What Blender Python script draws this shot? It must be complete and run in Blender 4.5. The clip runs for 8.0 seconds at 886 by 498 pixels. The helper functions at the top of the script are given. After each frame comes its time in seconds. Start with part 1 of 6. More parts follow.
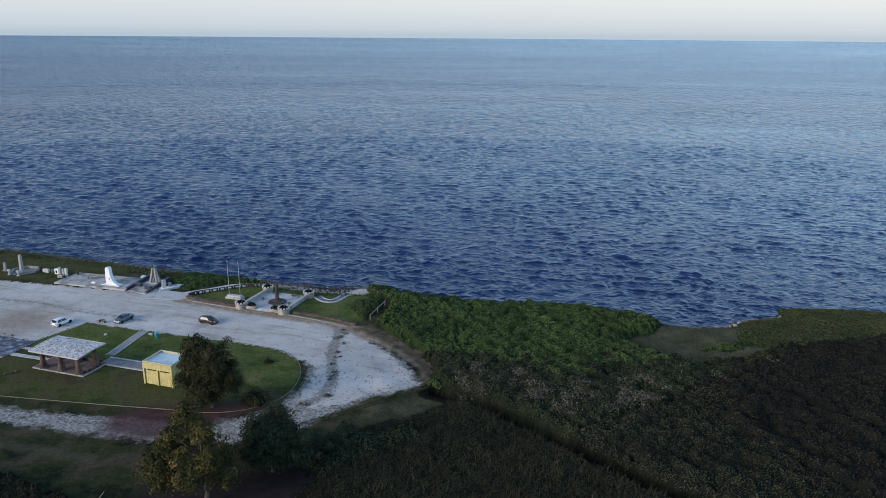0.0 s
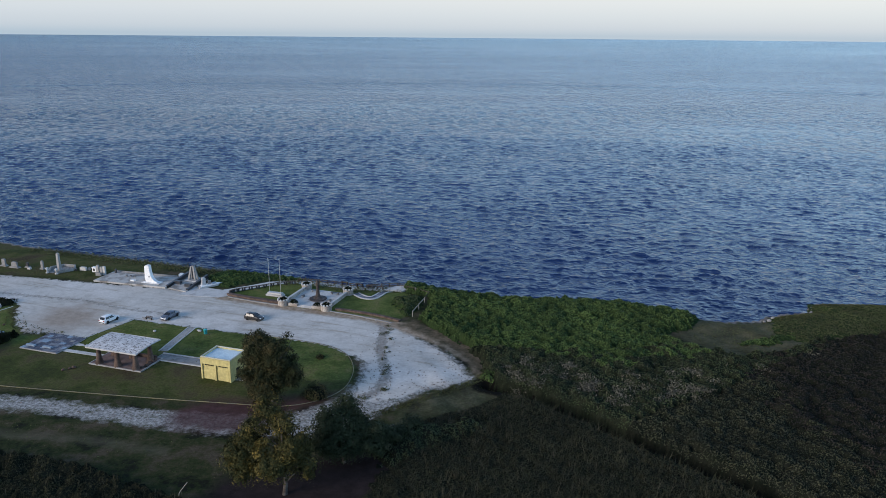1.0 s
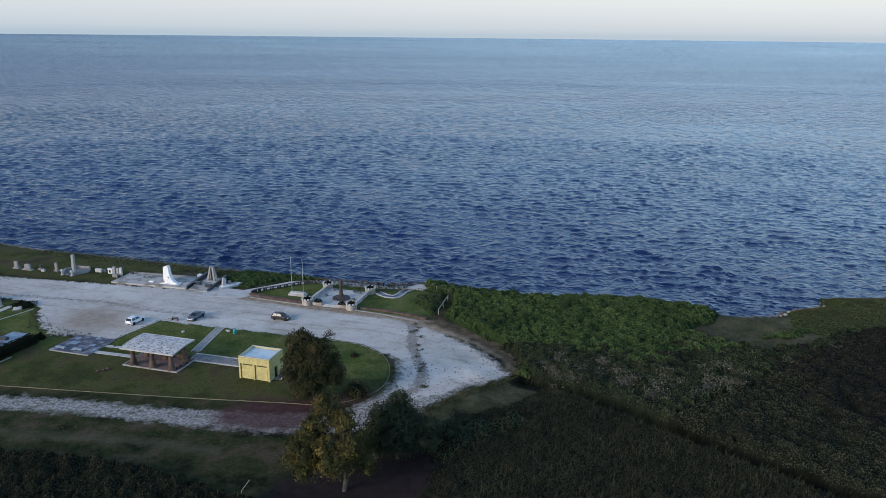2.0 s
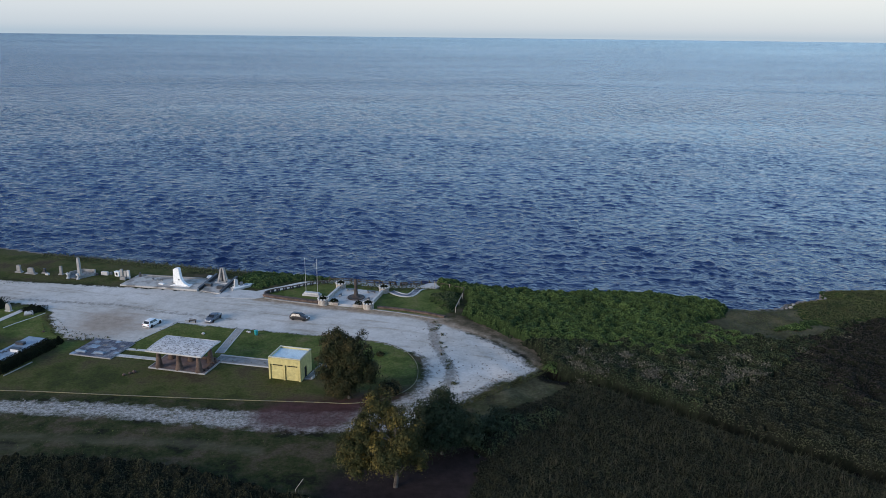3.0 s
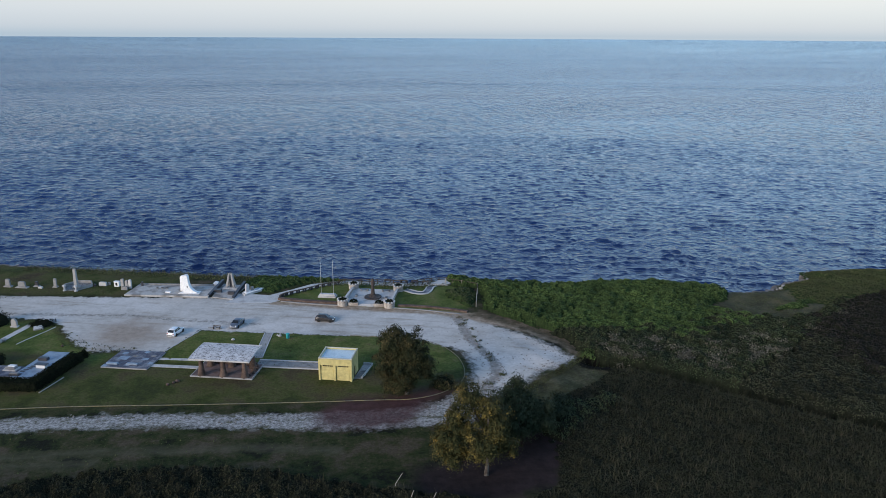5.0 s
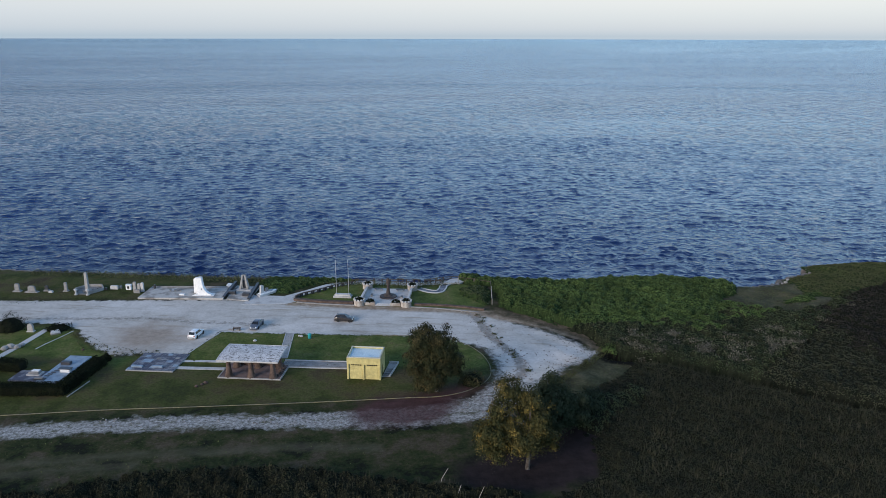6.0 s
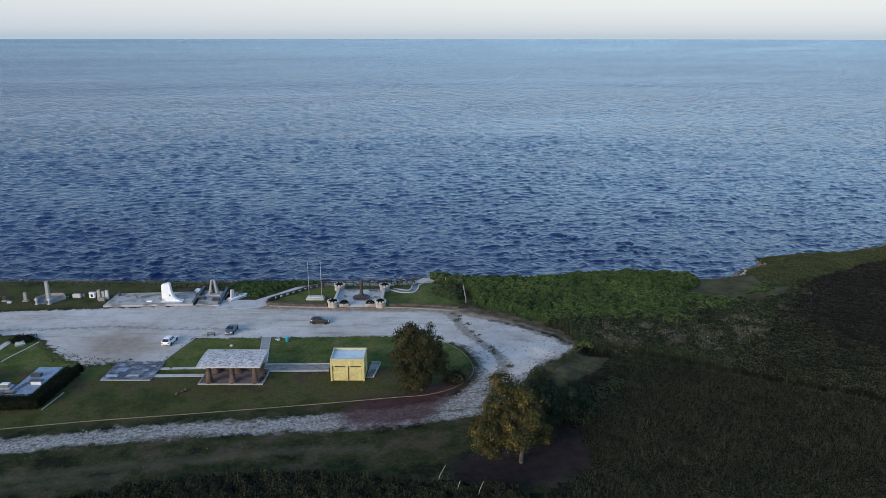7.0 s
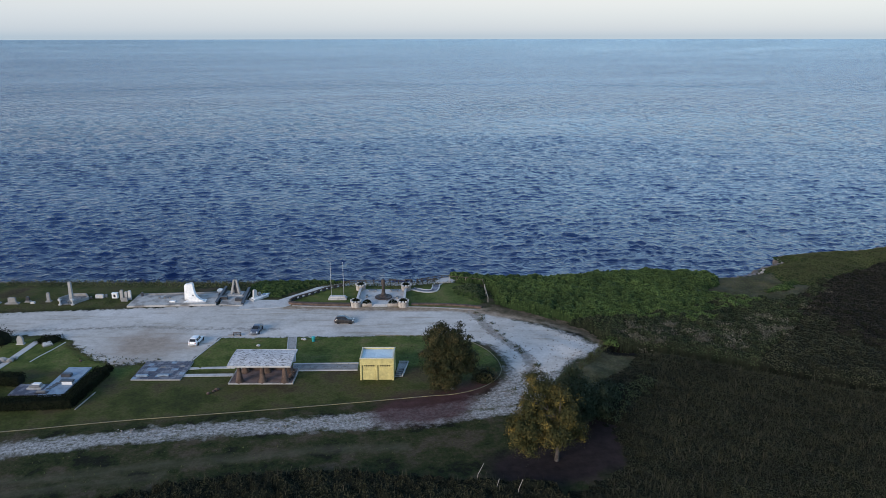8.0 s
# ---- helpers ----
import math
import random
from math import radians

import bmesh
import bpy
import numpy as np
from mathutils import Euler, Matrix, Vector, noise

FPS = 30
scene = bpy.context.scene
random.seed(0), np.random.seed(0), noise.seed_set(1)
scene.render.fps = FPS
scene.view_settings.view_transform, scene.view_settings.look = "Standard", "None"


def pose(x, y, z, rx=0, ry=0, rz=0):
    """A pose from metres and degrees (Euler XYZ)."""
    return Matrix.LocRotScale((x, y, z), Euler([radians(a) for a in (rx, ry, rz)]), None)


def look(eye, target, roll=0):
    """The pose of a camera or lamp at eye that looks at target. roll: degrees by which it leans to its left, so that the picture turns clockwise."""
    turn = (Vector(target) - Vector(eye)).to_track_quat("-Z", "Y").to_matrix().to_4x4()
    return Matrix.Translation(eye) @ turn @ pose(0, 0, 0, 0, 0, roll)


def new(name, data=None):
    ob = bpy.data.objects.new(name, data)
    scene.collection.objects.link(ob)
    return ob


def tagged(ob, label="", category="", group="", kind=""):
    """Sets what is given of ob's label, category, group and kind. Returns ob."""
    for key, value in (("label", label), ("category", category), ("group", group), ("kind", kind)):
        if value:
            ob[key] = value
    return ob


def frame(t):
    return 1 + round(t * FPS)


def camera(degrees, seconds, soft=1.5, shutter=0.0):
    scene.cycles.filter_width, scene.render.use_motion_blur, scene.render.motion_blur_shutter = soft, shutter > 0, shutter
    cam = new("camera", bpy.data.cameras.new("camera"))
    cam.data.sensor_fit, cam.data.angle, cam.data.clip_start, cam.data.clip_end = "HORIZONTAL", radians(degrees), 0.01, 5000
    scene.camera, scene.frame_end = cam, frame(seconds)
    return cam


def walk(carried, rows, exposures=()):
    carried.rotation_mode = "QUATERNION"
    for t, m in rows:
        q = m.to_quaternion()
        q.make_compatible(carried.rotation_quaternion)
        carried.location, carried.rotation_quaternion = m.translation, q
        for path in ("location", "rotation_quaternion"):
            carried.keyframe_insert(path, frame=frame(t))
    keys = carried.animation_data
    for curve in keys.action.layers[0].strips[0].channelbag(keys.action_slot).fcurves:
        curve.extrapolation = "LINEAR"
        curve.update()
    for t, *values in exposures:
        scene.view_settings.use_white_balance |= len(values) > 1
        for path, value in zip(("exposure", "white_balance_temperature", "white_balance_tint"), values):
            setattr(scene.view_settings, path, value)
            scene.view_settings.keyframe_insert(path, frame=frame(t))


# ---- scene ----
cam = camera(61.6, 8.0, soft=0.85)
ROWS = [
    (0.0, 0.00, 0.00, 60.70, 73.96, -0.42, -0.02),
    (0.5, -5.55, -1.71, 60.76, 73.94, -0.46, -0.27),
    (1.0, -11.00, -2.86, 60.97, 73.92, -0.49, -0.63),
    (1.5, -16.66, -3.60, 60.94, 73.93, -0.52, -1.54),
    (3.0, -33.45, -4.82, 61.09, 73.90, -0.61, -5.16),
    (3.5, -39.32, -5.10, 61.11, 73.92, -0.57, -7.00),
    (4.0, -45.25, -4.94, 61.01, 73.93, -0.57, -9.00),
    (5.5, -62.12, -4.02, 60.92, 73.99, -0.19, -12.78),
    (6.0, -66.18, -3.69, 60.90, 74.01, -0.12, -13.77),
    (6.5, -69.50, -3.36, 60.98, 74.01, -0.05, -16.01),
    (7.0, -72.88, -2.76, 61.03, 74.01, -0.05, -18.23),
    (7.5, -75.88, -2.12, 61.04, 74.02, 0.05, -18.22),
    (8.0, -78.22, -1.59, 61.08, 74.02, 0.06, -18.32),
]
EXPOSURE, KELVIN, TINT = 0.9, 5900, 12
walk(cam, [(t, pose(x, y, z, rx, ry, rz)) for t, x, y, z, rx, ry, rz in ROWS], [(0.0, EXPOSURE, KELVIN, TINT), (8.0, EXPOSURE, KELVIN, TINT)])
# ---- light ----
SEA_LEVEL = -20.0
sky = bpy.data.worlds.new("dusk_sky")
scene.world = sky
sky.use_nodes = True
wn, wl = sky.node_tree.nodes, sky.node_tree.links
wn.clear()
sky_tex = wn.new("ShaderNodeTexSky")
sky_tex.sky_type = "NISHITA"
sky_tex.sun_disc = False
sky_tex.sun_elevation = radians(8.0)
sky_tex.sun_rotation = radians(238.0)
sky_tex.air_density, sky_tex.dust_density, sky_tex.ozone_density = 1.0, 0.3, 2.0
sky_back = wn.new("ShaderNodeBackground")
sky_back.inputs["Strength"].default_value = 0.15
sky_out = wn.new("ShaderNodeOutputWorld")
sky_way = wn.new("ShaderNodeTexCoord")
sky_xyz = wn.new("ShaderNodeSeparateXYZ")
sky_haze = wn.new("ShaderNodeValToRGB")
sky_west, sky_east = wn.new("ShaderNodeValToRGB"), wn.new("ShaderNodeValToRGB")
sky_side = wn.new("ShaderNodeMapRange")
sky_side.inputs["From Min"].default_value, sky_side.inputs["From Max"].default_value = -0.45, 0.52
sky_tint = wn.new("ShaderNodeMix")
sky_tint.data_type = "RGBA"
for r, stops in ((sky_haze, ((0.0, (0.90, 0.90, 0.90)), (0.22, (0.70, 0.70, 0.70)), (0.60, (0.45, 0.45, 0.45)), (0.88, (0.06, 0.06, 0.06)))),
                 (sky_west, ((0.0, (0.60, 0.74, 0.83)), (0.009, (0.77, 0.85, 0.90)), (0.025, (0.89, 0.935, 0.96)), (0.052, (1.06, 1.03, 0.99)), (0.080, (0.49, 0.72, 0.93)), (0.15, (0.44, 0.71, 0.96)), (0.30, (0.24, 0.41, 0.73)), (0.60, (0.18, 0.30, 0.57)))),
                 (sky_east, ((0.0, (0.62, 0.74, 0.83)), (0.009, (0.79, 0.85, 0.90)), (0.025, (0.92, 0.94, 0.955)), (0.052, (1.12, 1.03, 0.98)), (0.080, (0.69, 1.00, 1.22)), (0.15, (1.20, 1.80, 2.16)), (0.30, (1.14, 1.70, 2.36)), (0.60, (0.64, 0.94, 1.44))))):
    while len(r.color_ramp.elements) < len(stops):
        r.color_ramp.elements.new(0.5)
    for e, (at, c) in zip(r.color_ramp.elements, stops):
        e.position, e.color = at, (*c, 1.0)
    wl.new(sky_xyz.outputs["Z"], r.inputs["Fac"])
wl.new(sky_xyz.outputs["X"], sky_side.inputs["Value"])
wl.new(sky_side.outputs[0], sky_tint.inputs[0])
wl.new(sky_west.outputs["Color"], sky_tint.inputs[6])
wl.new(sky_east.outputs["Color"], sky_tint.inputs[7])
sky_gain = wn.new("ShaderNodeVectorMath")
sky_gain.operation = "SCALE"
sky_gain.inputs["Scale"].default_value = 2.65
veil = wn.new("ShaderNodeMix")
veil.data_type = "RGBA"
wl.new(sky_way.outputs["Generated"], sky_xyz.inputs[0])
wl.new(sky_haze.outputs["Color"], veil.inputs[0])
wl.new(sky_tex.outputs["Color"], veil.inputs[6])
wl.new(sky_tint.outputs[2], sky_gain.inputs[0])
wl.new(sky_gain.outputs[0], veil.inputs[7])
wl.new(veil.outputs[2], sky_back.inputs["Color"])
wl.new(sky_back.outputs["Background"], sky_out.inputs["Surface"])

sun = new("sun", bpy.data.lights.new("sun", "SUN"))
sun.data.energy, sun.data.angle, sun.data.color = 1.9, radians(30), (1.0, 0.84, 0.66)
sun.matrix_world = look((-85, -53, 28), (0, 0, 0))

# ---- materials ----
def shader(name):
    m = bpy.data.materials.new(name)
    m.use_nodes = True
    nt = m.node_tree
    return m, nt, nt.nodes["Principled BSDF"]


def node(nt, kind, **sockets):
    n = nt.nodes.new(kind)
    for key, value in sockets.items():
        n.inputs[key.replace("_", " ")].default_value = value
    return n


def noise_tex(nt, scale, detail=4.0, rough=0.55, coord="Object", stretch=None):
    co = nt.nodes.new("ShaderNodeTexCoord")
    n = node(nt, "ShaderNodeTexNoise", Scale=scale, Detail=detail, Roughness=rough)
    if stretch:
        mp = node(nt, "ShaderNodeMapping", Scale=stretch)
        nt.links.new(co.outputs[coord], mp.inputs["Vector"])
        nt.links.new(mp.outputs["Vector"], n.inputs["Vector"])
    else:
        nt.links.new(co.outputs[coord], n.inputs["Vector"])
    return n.outputs["Fac"]


def ramp(nt, fac, stops):
    r = nt.nodes.new("ShaderNodeValToRGB")
    el = r.color_ramp.elements
    while len(el) < len(stops):
        el.new(0.5)
    for e, (p, c) in zip(el, stops):
        e.position = p
        e.color = (*c, 1.0) if len(c) == 3 else c
    nt.links.new(fac, r.inputs["Fac"])
    return r.outputs["Color"]


def mixed(nt, fac, a, b):
    m = nt.nodes.new("ShaderNodeMix")
    m.data_type = "RGBA"
    for key, v in ((0, fac), (6, a), (7, b)):
        if isinstance(v, (int, float)):
            m.inputs[key].default_value = v
        elif isinstance(v, tuple):
            m.inputs[key].default_value = (*v, 1.0)
        else:
            nt.links.new(v, m.inputs[key])
    return m.outputs[2]


def sums(nt, op, a, b, c=None):
    m = nt.nodes.new("ShaderNodeMath")
    m.operation = op
    for i, v in enumerate((a, b, c)):
        if v is None:
            continue
        if isinstance(v, (int, float)):
            m.inputs[i].default_value = v
        else:
            nt.links.new(v, m.inputs[i])
    return m.outputs[0]


def bumped(nt, bsdf, height, strength=0.4, distance=0.05):
    b = node(nt, "ShaderNodeBump", Strength=strength, Distance=distance)
    nt.links.new(height, b.inputs["Height"])
    nt.links.new(b.outputs["Normal"], bsdf.inputs["Normal"])


def weathered(name, base, stain, rough=0.85, coarse=0.5, fine=7.0, amount=(0.42, 0.68), bump=0.25, metal=0.0):
    """A base colour with stains of a second colour, grain at two scales and fine relief."""
    m, nt, bsdf = shader(name)
    big = noise_tex(nt, coarse, 5.0, 0.62)
    small = noise_tex(nt, fine, 6.0, 0.65)
    blotch = ramp(nt, big, [(amount[0], (0, 0, 0)), (amount[1], (1, 1, 1))])
    col = mixed(nt, blotch, base, stain)
    grain = ramp(nt, small, [(0.3, (0.78, 0.78, 0.78)), (0.7, (1.14, 1.14, 1.14))])
    mul = nt.nodes.new("ShaderNodeMix")
    mul.data_type, mul.blend_type = "RGBA", "MULTIPLY"
    mul.inputs[0].default_value = 1.0
    nt.links.new(col, mul.inputs[6])
    nt.links.new(grain, mul.inputs[7])
    nt.links.new(mul.outputs[2], bsdf.inputs["Base Color"])
    bsdf.inputs["Roughness"].default_value = rough
    bsdf.inputs["Metallic"].default_value = metal
    bsdf.inputs["Specular IOR Level"].default_value = 0.5 if rough < 0.6 else 0.18 if rough < 0.93 else 0.02
    bumped(nt, bsdf, small, bump, 0.03)
    return m


def foliage(name, colours, rough=0.6, patch=0.15):
    """Leaves that differ one by one, with larger patches of tint."""
    m, nt, bsdf = shader(name)
    geo = nt.nodes.new("ShaderNodeNewGeometry")
    n = len(colours)
    own = ramp(nt, geo.outputs["Random Per Island"], [((i + 0.5) / n, c) for i, c in enumerate(colours)])
    big = ramp(nt, noise_tex(nt, patch, 3.0), [(0.35, (0.7, 0.7, 0.72)), (0.65, (1.2, 1.18, 1.1))])
    mul = nt.nodes.new("ShaderNodeMix")
    mul.data_type, mul.blend_type = "RGBA", "MULTIPLY"
    mul.inputs[0].default_value = 1.0
    nt.links.new(own, mul.inputs[6])
    nt.links.new(big, mul.inputs[7])
    nt.links.new(mul.outputs[2], bsdf.inputs["Base Color"])
    bsdf.inputs["Roughness"].default_value = rough
    bsdf.inputs["Specular IOR Level"].default_value = 0.03
    return m


def glossy(name, colour, rough=0.2, metal=0.0, coat=0.0):
    m, nt, bsdf = shader(name)
    dust = ramp(nt, noise_tex(nt, 3.0, 5.0), [(0.4, colour), (0.75, tuple(0.85 * c + 0.03 for c in colour))])
    nt.links.new(dust, bsdf.inputs["Base Color"])
    bsdf.inputs["Roughness"].default_value = rough
    bsdf.inputs["Metallic"].default_value = metal
    bsdf.inputs["Coat Weight"].default_value = coat
    return m


def sea_material():
    """Deep water; sharp-crested wavelets too small for the mesh are relief."""
    m, nt, bsdf = shader("sea_water")
    tint = ramp(nt, noise_tex(nt, 0.006, 3.0), [(0.3, (0.005, 0.016, 0.068)), (0.7, (0.006, 0.022, 0.088))])
    nt.links.new(tint, bsdf.inputs["Base Color"])
    bsdf.inputs["IOR"].default_value = 1.333
    gusts = ramp(nt, noise_tex(nt, 0.0042, 5.0, 0.6, stretch=(0.3, 1.0, 1.0)), [(0.36, (1.15, 1.15, 1.15)), (0.66, (0.5, 0.5, 0.5))])
    co = nt.nodes.new("ShaderNodeTexCoord")
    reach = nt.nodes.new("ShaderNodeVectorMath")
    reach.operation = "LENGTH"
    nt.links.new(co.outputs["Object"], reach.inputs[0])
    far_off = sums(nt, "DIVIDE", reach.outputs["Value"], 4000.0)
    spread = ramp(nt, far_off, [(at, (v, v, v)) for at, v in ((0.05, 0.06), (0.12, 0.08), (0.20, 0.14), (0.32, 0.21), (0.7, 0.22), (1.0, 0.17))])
    nt.links.new(spread, bsdf.inputs["Roughness"])
    total = None
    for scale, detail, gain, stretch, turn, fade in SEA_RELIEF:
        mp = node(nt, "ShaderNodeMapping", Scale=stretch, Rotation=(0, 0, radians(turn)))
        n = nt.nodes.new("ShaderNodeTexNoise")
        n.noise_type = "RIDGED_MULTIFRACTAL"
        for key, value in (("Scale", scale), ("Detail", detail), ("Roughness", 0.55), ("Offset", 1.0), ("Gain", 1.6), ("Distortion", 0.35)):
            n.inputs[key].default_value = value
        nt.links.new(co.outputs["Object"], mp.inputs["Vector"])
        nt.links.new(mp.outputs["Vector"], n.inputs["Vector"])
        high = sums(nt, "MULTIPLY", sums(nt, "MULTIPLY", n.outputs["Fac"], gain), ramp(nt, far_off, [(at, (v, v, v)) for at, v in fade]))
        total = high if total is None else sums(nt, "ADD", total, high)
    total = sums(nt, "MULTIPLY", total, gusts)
    b = node(nt, "ShaderNodeBump", Strength=1.0, Distance=1.0)
    nt.links.new(total, b.inputs["Height"])
    nt.links.new(b.outputs["Normal"], bsdf.inputs["Normal"])
    return m


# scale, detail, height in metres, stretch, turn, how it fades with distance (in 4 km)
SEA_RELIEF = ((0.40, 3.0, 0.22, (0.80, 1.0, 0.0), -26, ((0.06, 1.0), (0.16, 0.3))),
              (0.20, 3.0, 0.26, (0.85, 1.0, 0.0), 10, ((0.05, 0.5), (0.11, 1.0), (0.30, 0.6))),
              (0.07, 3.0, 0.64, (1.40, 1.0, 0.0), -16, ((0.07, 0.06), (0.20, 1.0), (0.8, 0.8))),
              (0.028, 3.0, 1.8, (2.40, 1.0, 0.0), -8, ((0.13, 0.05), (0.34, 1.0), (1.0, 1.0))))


def zone_mask(nt, name, wobble, scale, edge):
    """The stored zone, 0.5 at its border, with a ragged edge."""
    at = nt.nodes.new("ShaderNodeAttribute")
    at.attribute_name = name
    n = noise_tex(nt, scale, 6.0, 0.65)
    v = sums(nt, "MULTIPLY_ADD", sums(nt, "SUBTRACT", n, 0.5), wobble, at.outputs["Fac"])
    return ramp(nt, v, [(0.5 - edge, (0, 0, 0)), (0.5 + edge, (1, 1, 1))])


def ground_material():
    m, nt, bsdf = shader("ground_cover")
    grass = ramp(nt, noise_tex(nt, 0.15, 7.0, 0.72), [(0.40, (0.012, 0.013, 0.008)), (0.47, (0.026, 0.034, 0.011)), (0.53, (0.042, 0.042, 0.018)), (0.60, (0.070, 0.056, 0.036))])
    tuft = ramp(nt, noise_tex(nt, 2.2, 5.0, 0.7), [(0.3, (0.62, 0.62, 0.62)), (0.7, (1.3, 1.3, 1.3))])
    lawn = ramp(nt, noise_tex(nt, 0.22, 7.0, 0.7), [(0.34, (0.044, 0.062, 0.015)), (0.48, (0.080, 0.104, 0.026)), (0.56, (0.105, 0.118, 0.034)), (0.68, (0.150, 0.128, 0.060))])
    mown = ramp(nt, noise_tex(nt, 0.10, 8.0, 0.70), [(0.38, (0.036, 0.042, 0.014)), (0.45, (0.050, 0.060, 0.016)), (0.51, (0.074, 0.074, 0.026)), (0.57, (0.072, 0.064, 0.029)), (0.64, (0.056, 0.044, 0.025))])
    col = mixed(nt, zone_mask(nt, "mown", 0.5, 0.35, 0.2), grass, mown)
    col = mixed(nt, zone_mask(nt, "lawn", 0.25, 0.5, 0.10), col, lawn)
    turf = ramp(nt, noise_tex(nt, 0.2, 6.0, 0.7), [(0.34, (0.048, 0.046, 0.026)), (0.52, (0.078, 0.074, 0.040)), (0.68, (0.120, 0.104, 0.064))])
    col = mixed(nt, zone_mask(nt, "turf", 0.8, 0.4, 0.25), col, turf)
    mul = nt.nodes.new("ShaderNodeMix")
    mul.data_type, mul.blend_type = "RGBA", "MULTIPLY"
    mul.inputs[0].default_value = 1.0
    nt.links.new(col, mul.inputs[6])
    nt.links.new(tuft, mul.inputs[7])
    dry = ramp(nt, noise_tex(nt, 0.5, 7.0, 0.72, stretch=(0.35, 1.0, 1.0)), [(0.35, (0.050, 0.048, 0.028)), (0.6, (0.105, 0.094, 0.064))])
    rutted = mixed(nt, sums(nt, "MULTIPLY", zone_mask(nt, "ruts", 1.3, 0.3, 0.3), 0.5), mul.outputs[2], dry)
    soil = ramp(nt, noise_tex(nt, 0.5, 6.0, 0.7), [(0.3, (0.045, 0.021, 0.022)), (0.7, (0.095, 0.047, 0.048))])
    stones = ramp(nt, noise_tex(nt, 1.7, 8.0, 0.76), [(0.38, (0.09, 0.085, 0.07)), (0.48, (0.25, 0.24, 0.225)), (0.62, (0.46, 0.445, 0.425))])
    weeds = ramp(nt, noise_tex(nt, 0.55, 8.0, 0.80, stretch=(0.55, 1.0, 1.0)), [(0.525, (0, 0, 0)), (0.60, (1, 1, 1))])
    stones = mixed(nt, weeds, stones, (0.10, 0.098, 0.065))
    col = mixed(nt, zone_mask(nt, "gravel", 0.95, 0.5, 0.12), rutted, stones)
    soiled = sums(nt, "MULTIPLY", zone_mask(nt, "soil", 0.9, 0.30, 0.25), 0.85)
    col = mixed(nt, soiled, col, soil)
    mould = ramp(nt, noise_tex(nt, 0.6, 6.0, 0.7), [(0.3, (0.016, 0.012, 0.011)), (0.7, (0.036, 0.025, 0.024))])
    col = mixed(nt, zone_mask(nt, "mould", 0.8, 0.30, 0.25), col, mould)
    coral = ramp(nt, noise_tex(nt, 0.075, 7.0, 0.66, stretch=(0.5, 1.0, 1.0)), [(0.28, (0.37, 0.34, 0.30)), (0.45, (0.515, 0.485, 0.445)), (0.7, (0.62, 0.59, 0.555))])
    grit = ramp(nt, noise_tex(nt, 1.6, 6.0, 0.72), [(0.3, (0.84, 0.84, 0.84)), (0.7, (1.08, 1.08, 1.08))])
    turned = nt.nodes.new("ShaderNodeTexCoord")
    lane = node(nt, "ShaderNodeMapping", Rotation=(0, 0, radians(20)))
    drawn = node(nt, "ShaderNodeMapping", Scale=(0.04, 0.5, 1.0))
    nt.links.new(turned.outputs["Object"], lane.inputs["Vector"])
    nt.links.new(lane.outputs["Vector"], drawn.inputs["Vector"])
    streak_n = node(nt, "ShaderNodeTexNoise", Scale=1.0, Detail=7.0, Roughness=0.68)
    nt.links.new(drawn.outputs["Vector"], streak_n.inputs["Vector"])
    streak = ramp(nt, streak_n.outputs["Fac"], [(0.36, (0.74, 0.71, 0.66)), (0.47, (1, 1, 1)), (0.60, (1, 1, 1)), (0.72, (1.08, 1.08, 1.08))])
    worn = ramp(nt, noise_tex(nt, 0.28, 8.0, 0.74), [(0.38, (0.84, 0.83, 0.82)), (0.52, (1, 1, 1)), (0.66, (1.04, 1.04, 1.05))])
    for extra in (grit, streak, worn):
        mul2 = nt.nodes.new("ShaderNodeMix")
        mul2.data_type, mul2.blend_type = "RGBA", "MULTIPLY"
        mul2.inputs[0].default_value = 1.0
        nt.links.new(coral, mul2.inputs[6])
        nt.links.new(extra, mul2.inputs[7])
        coral = mul2.outputs[2]
    earth = ramp(nt, noise_tex(nt, 0.7, 6.0, 0.7), [(0.3, (0.26, 0.21, 0.17)), (0.7, (0.40, 0.34, 0.28))])
    coral = mixed(nt, zone_mask(nt, "stain", 0.7, 0.22, 0.30), coral, earth)
    lumps = ramp(nt, noise_tex(nt, 0.85, 8.0, 0.8), [(0.34, (0.075, 0.070, 0.045)), (0.46, (0.19, 0.175, 0.15)), (0.60, (0.34, 0.32, 0.30))])
    coral = mixed(nt, sums(nt, "MULTIPLY", zone_mask(nt, "torn", 1.7, 0.9, 0.14), 0.8), coral, lumps)
    col = mixed(nt, zone_mask(nt, "paved", 0.75, 0.6, 0.05), col, coral)
    sand = ramp(nt, noise_tex(nt, 0.8, 6.0, 0.72), [(0.3, (0.17, 0.12, 0.082)), (0.55, (0.33, 0.26, 0.19)), (0.75, (0.47, 0.41, 0.34))])
    col = mixed(nt, zone_mask(nt, "sand", 0.5, 0.5, 0.12), col, sand)
    dirt = ramp(nt, noise_tex(nt, 0.55, 7.0, 0.72), [(0.36, (0.048, 0.044, 0.024)), (0.50, (0.105, 0.082, 0.052)), (0.68, (0.18, 0.140, 0.098))])
    col = mixed(nt, zone_mask(nt, "bank", 0.6, 0.45, 0.14), col, dirt)
    # Near-black along the ditch: shade between its plants, put into the ground colour.
    ditch_shade = ramp(nt, noise_tex(nt, 1.5, 5.0), [(0.3, (0.004, 0.004, 0.003)), (0.7, (0.009, 0.008, 0.006))])
    col = mixed(nt, zone_mask(nt, "ditch_shade", 0.2, 0.6, 0.12), col, ditch_shade)
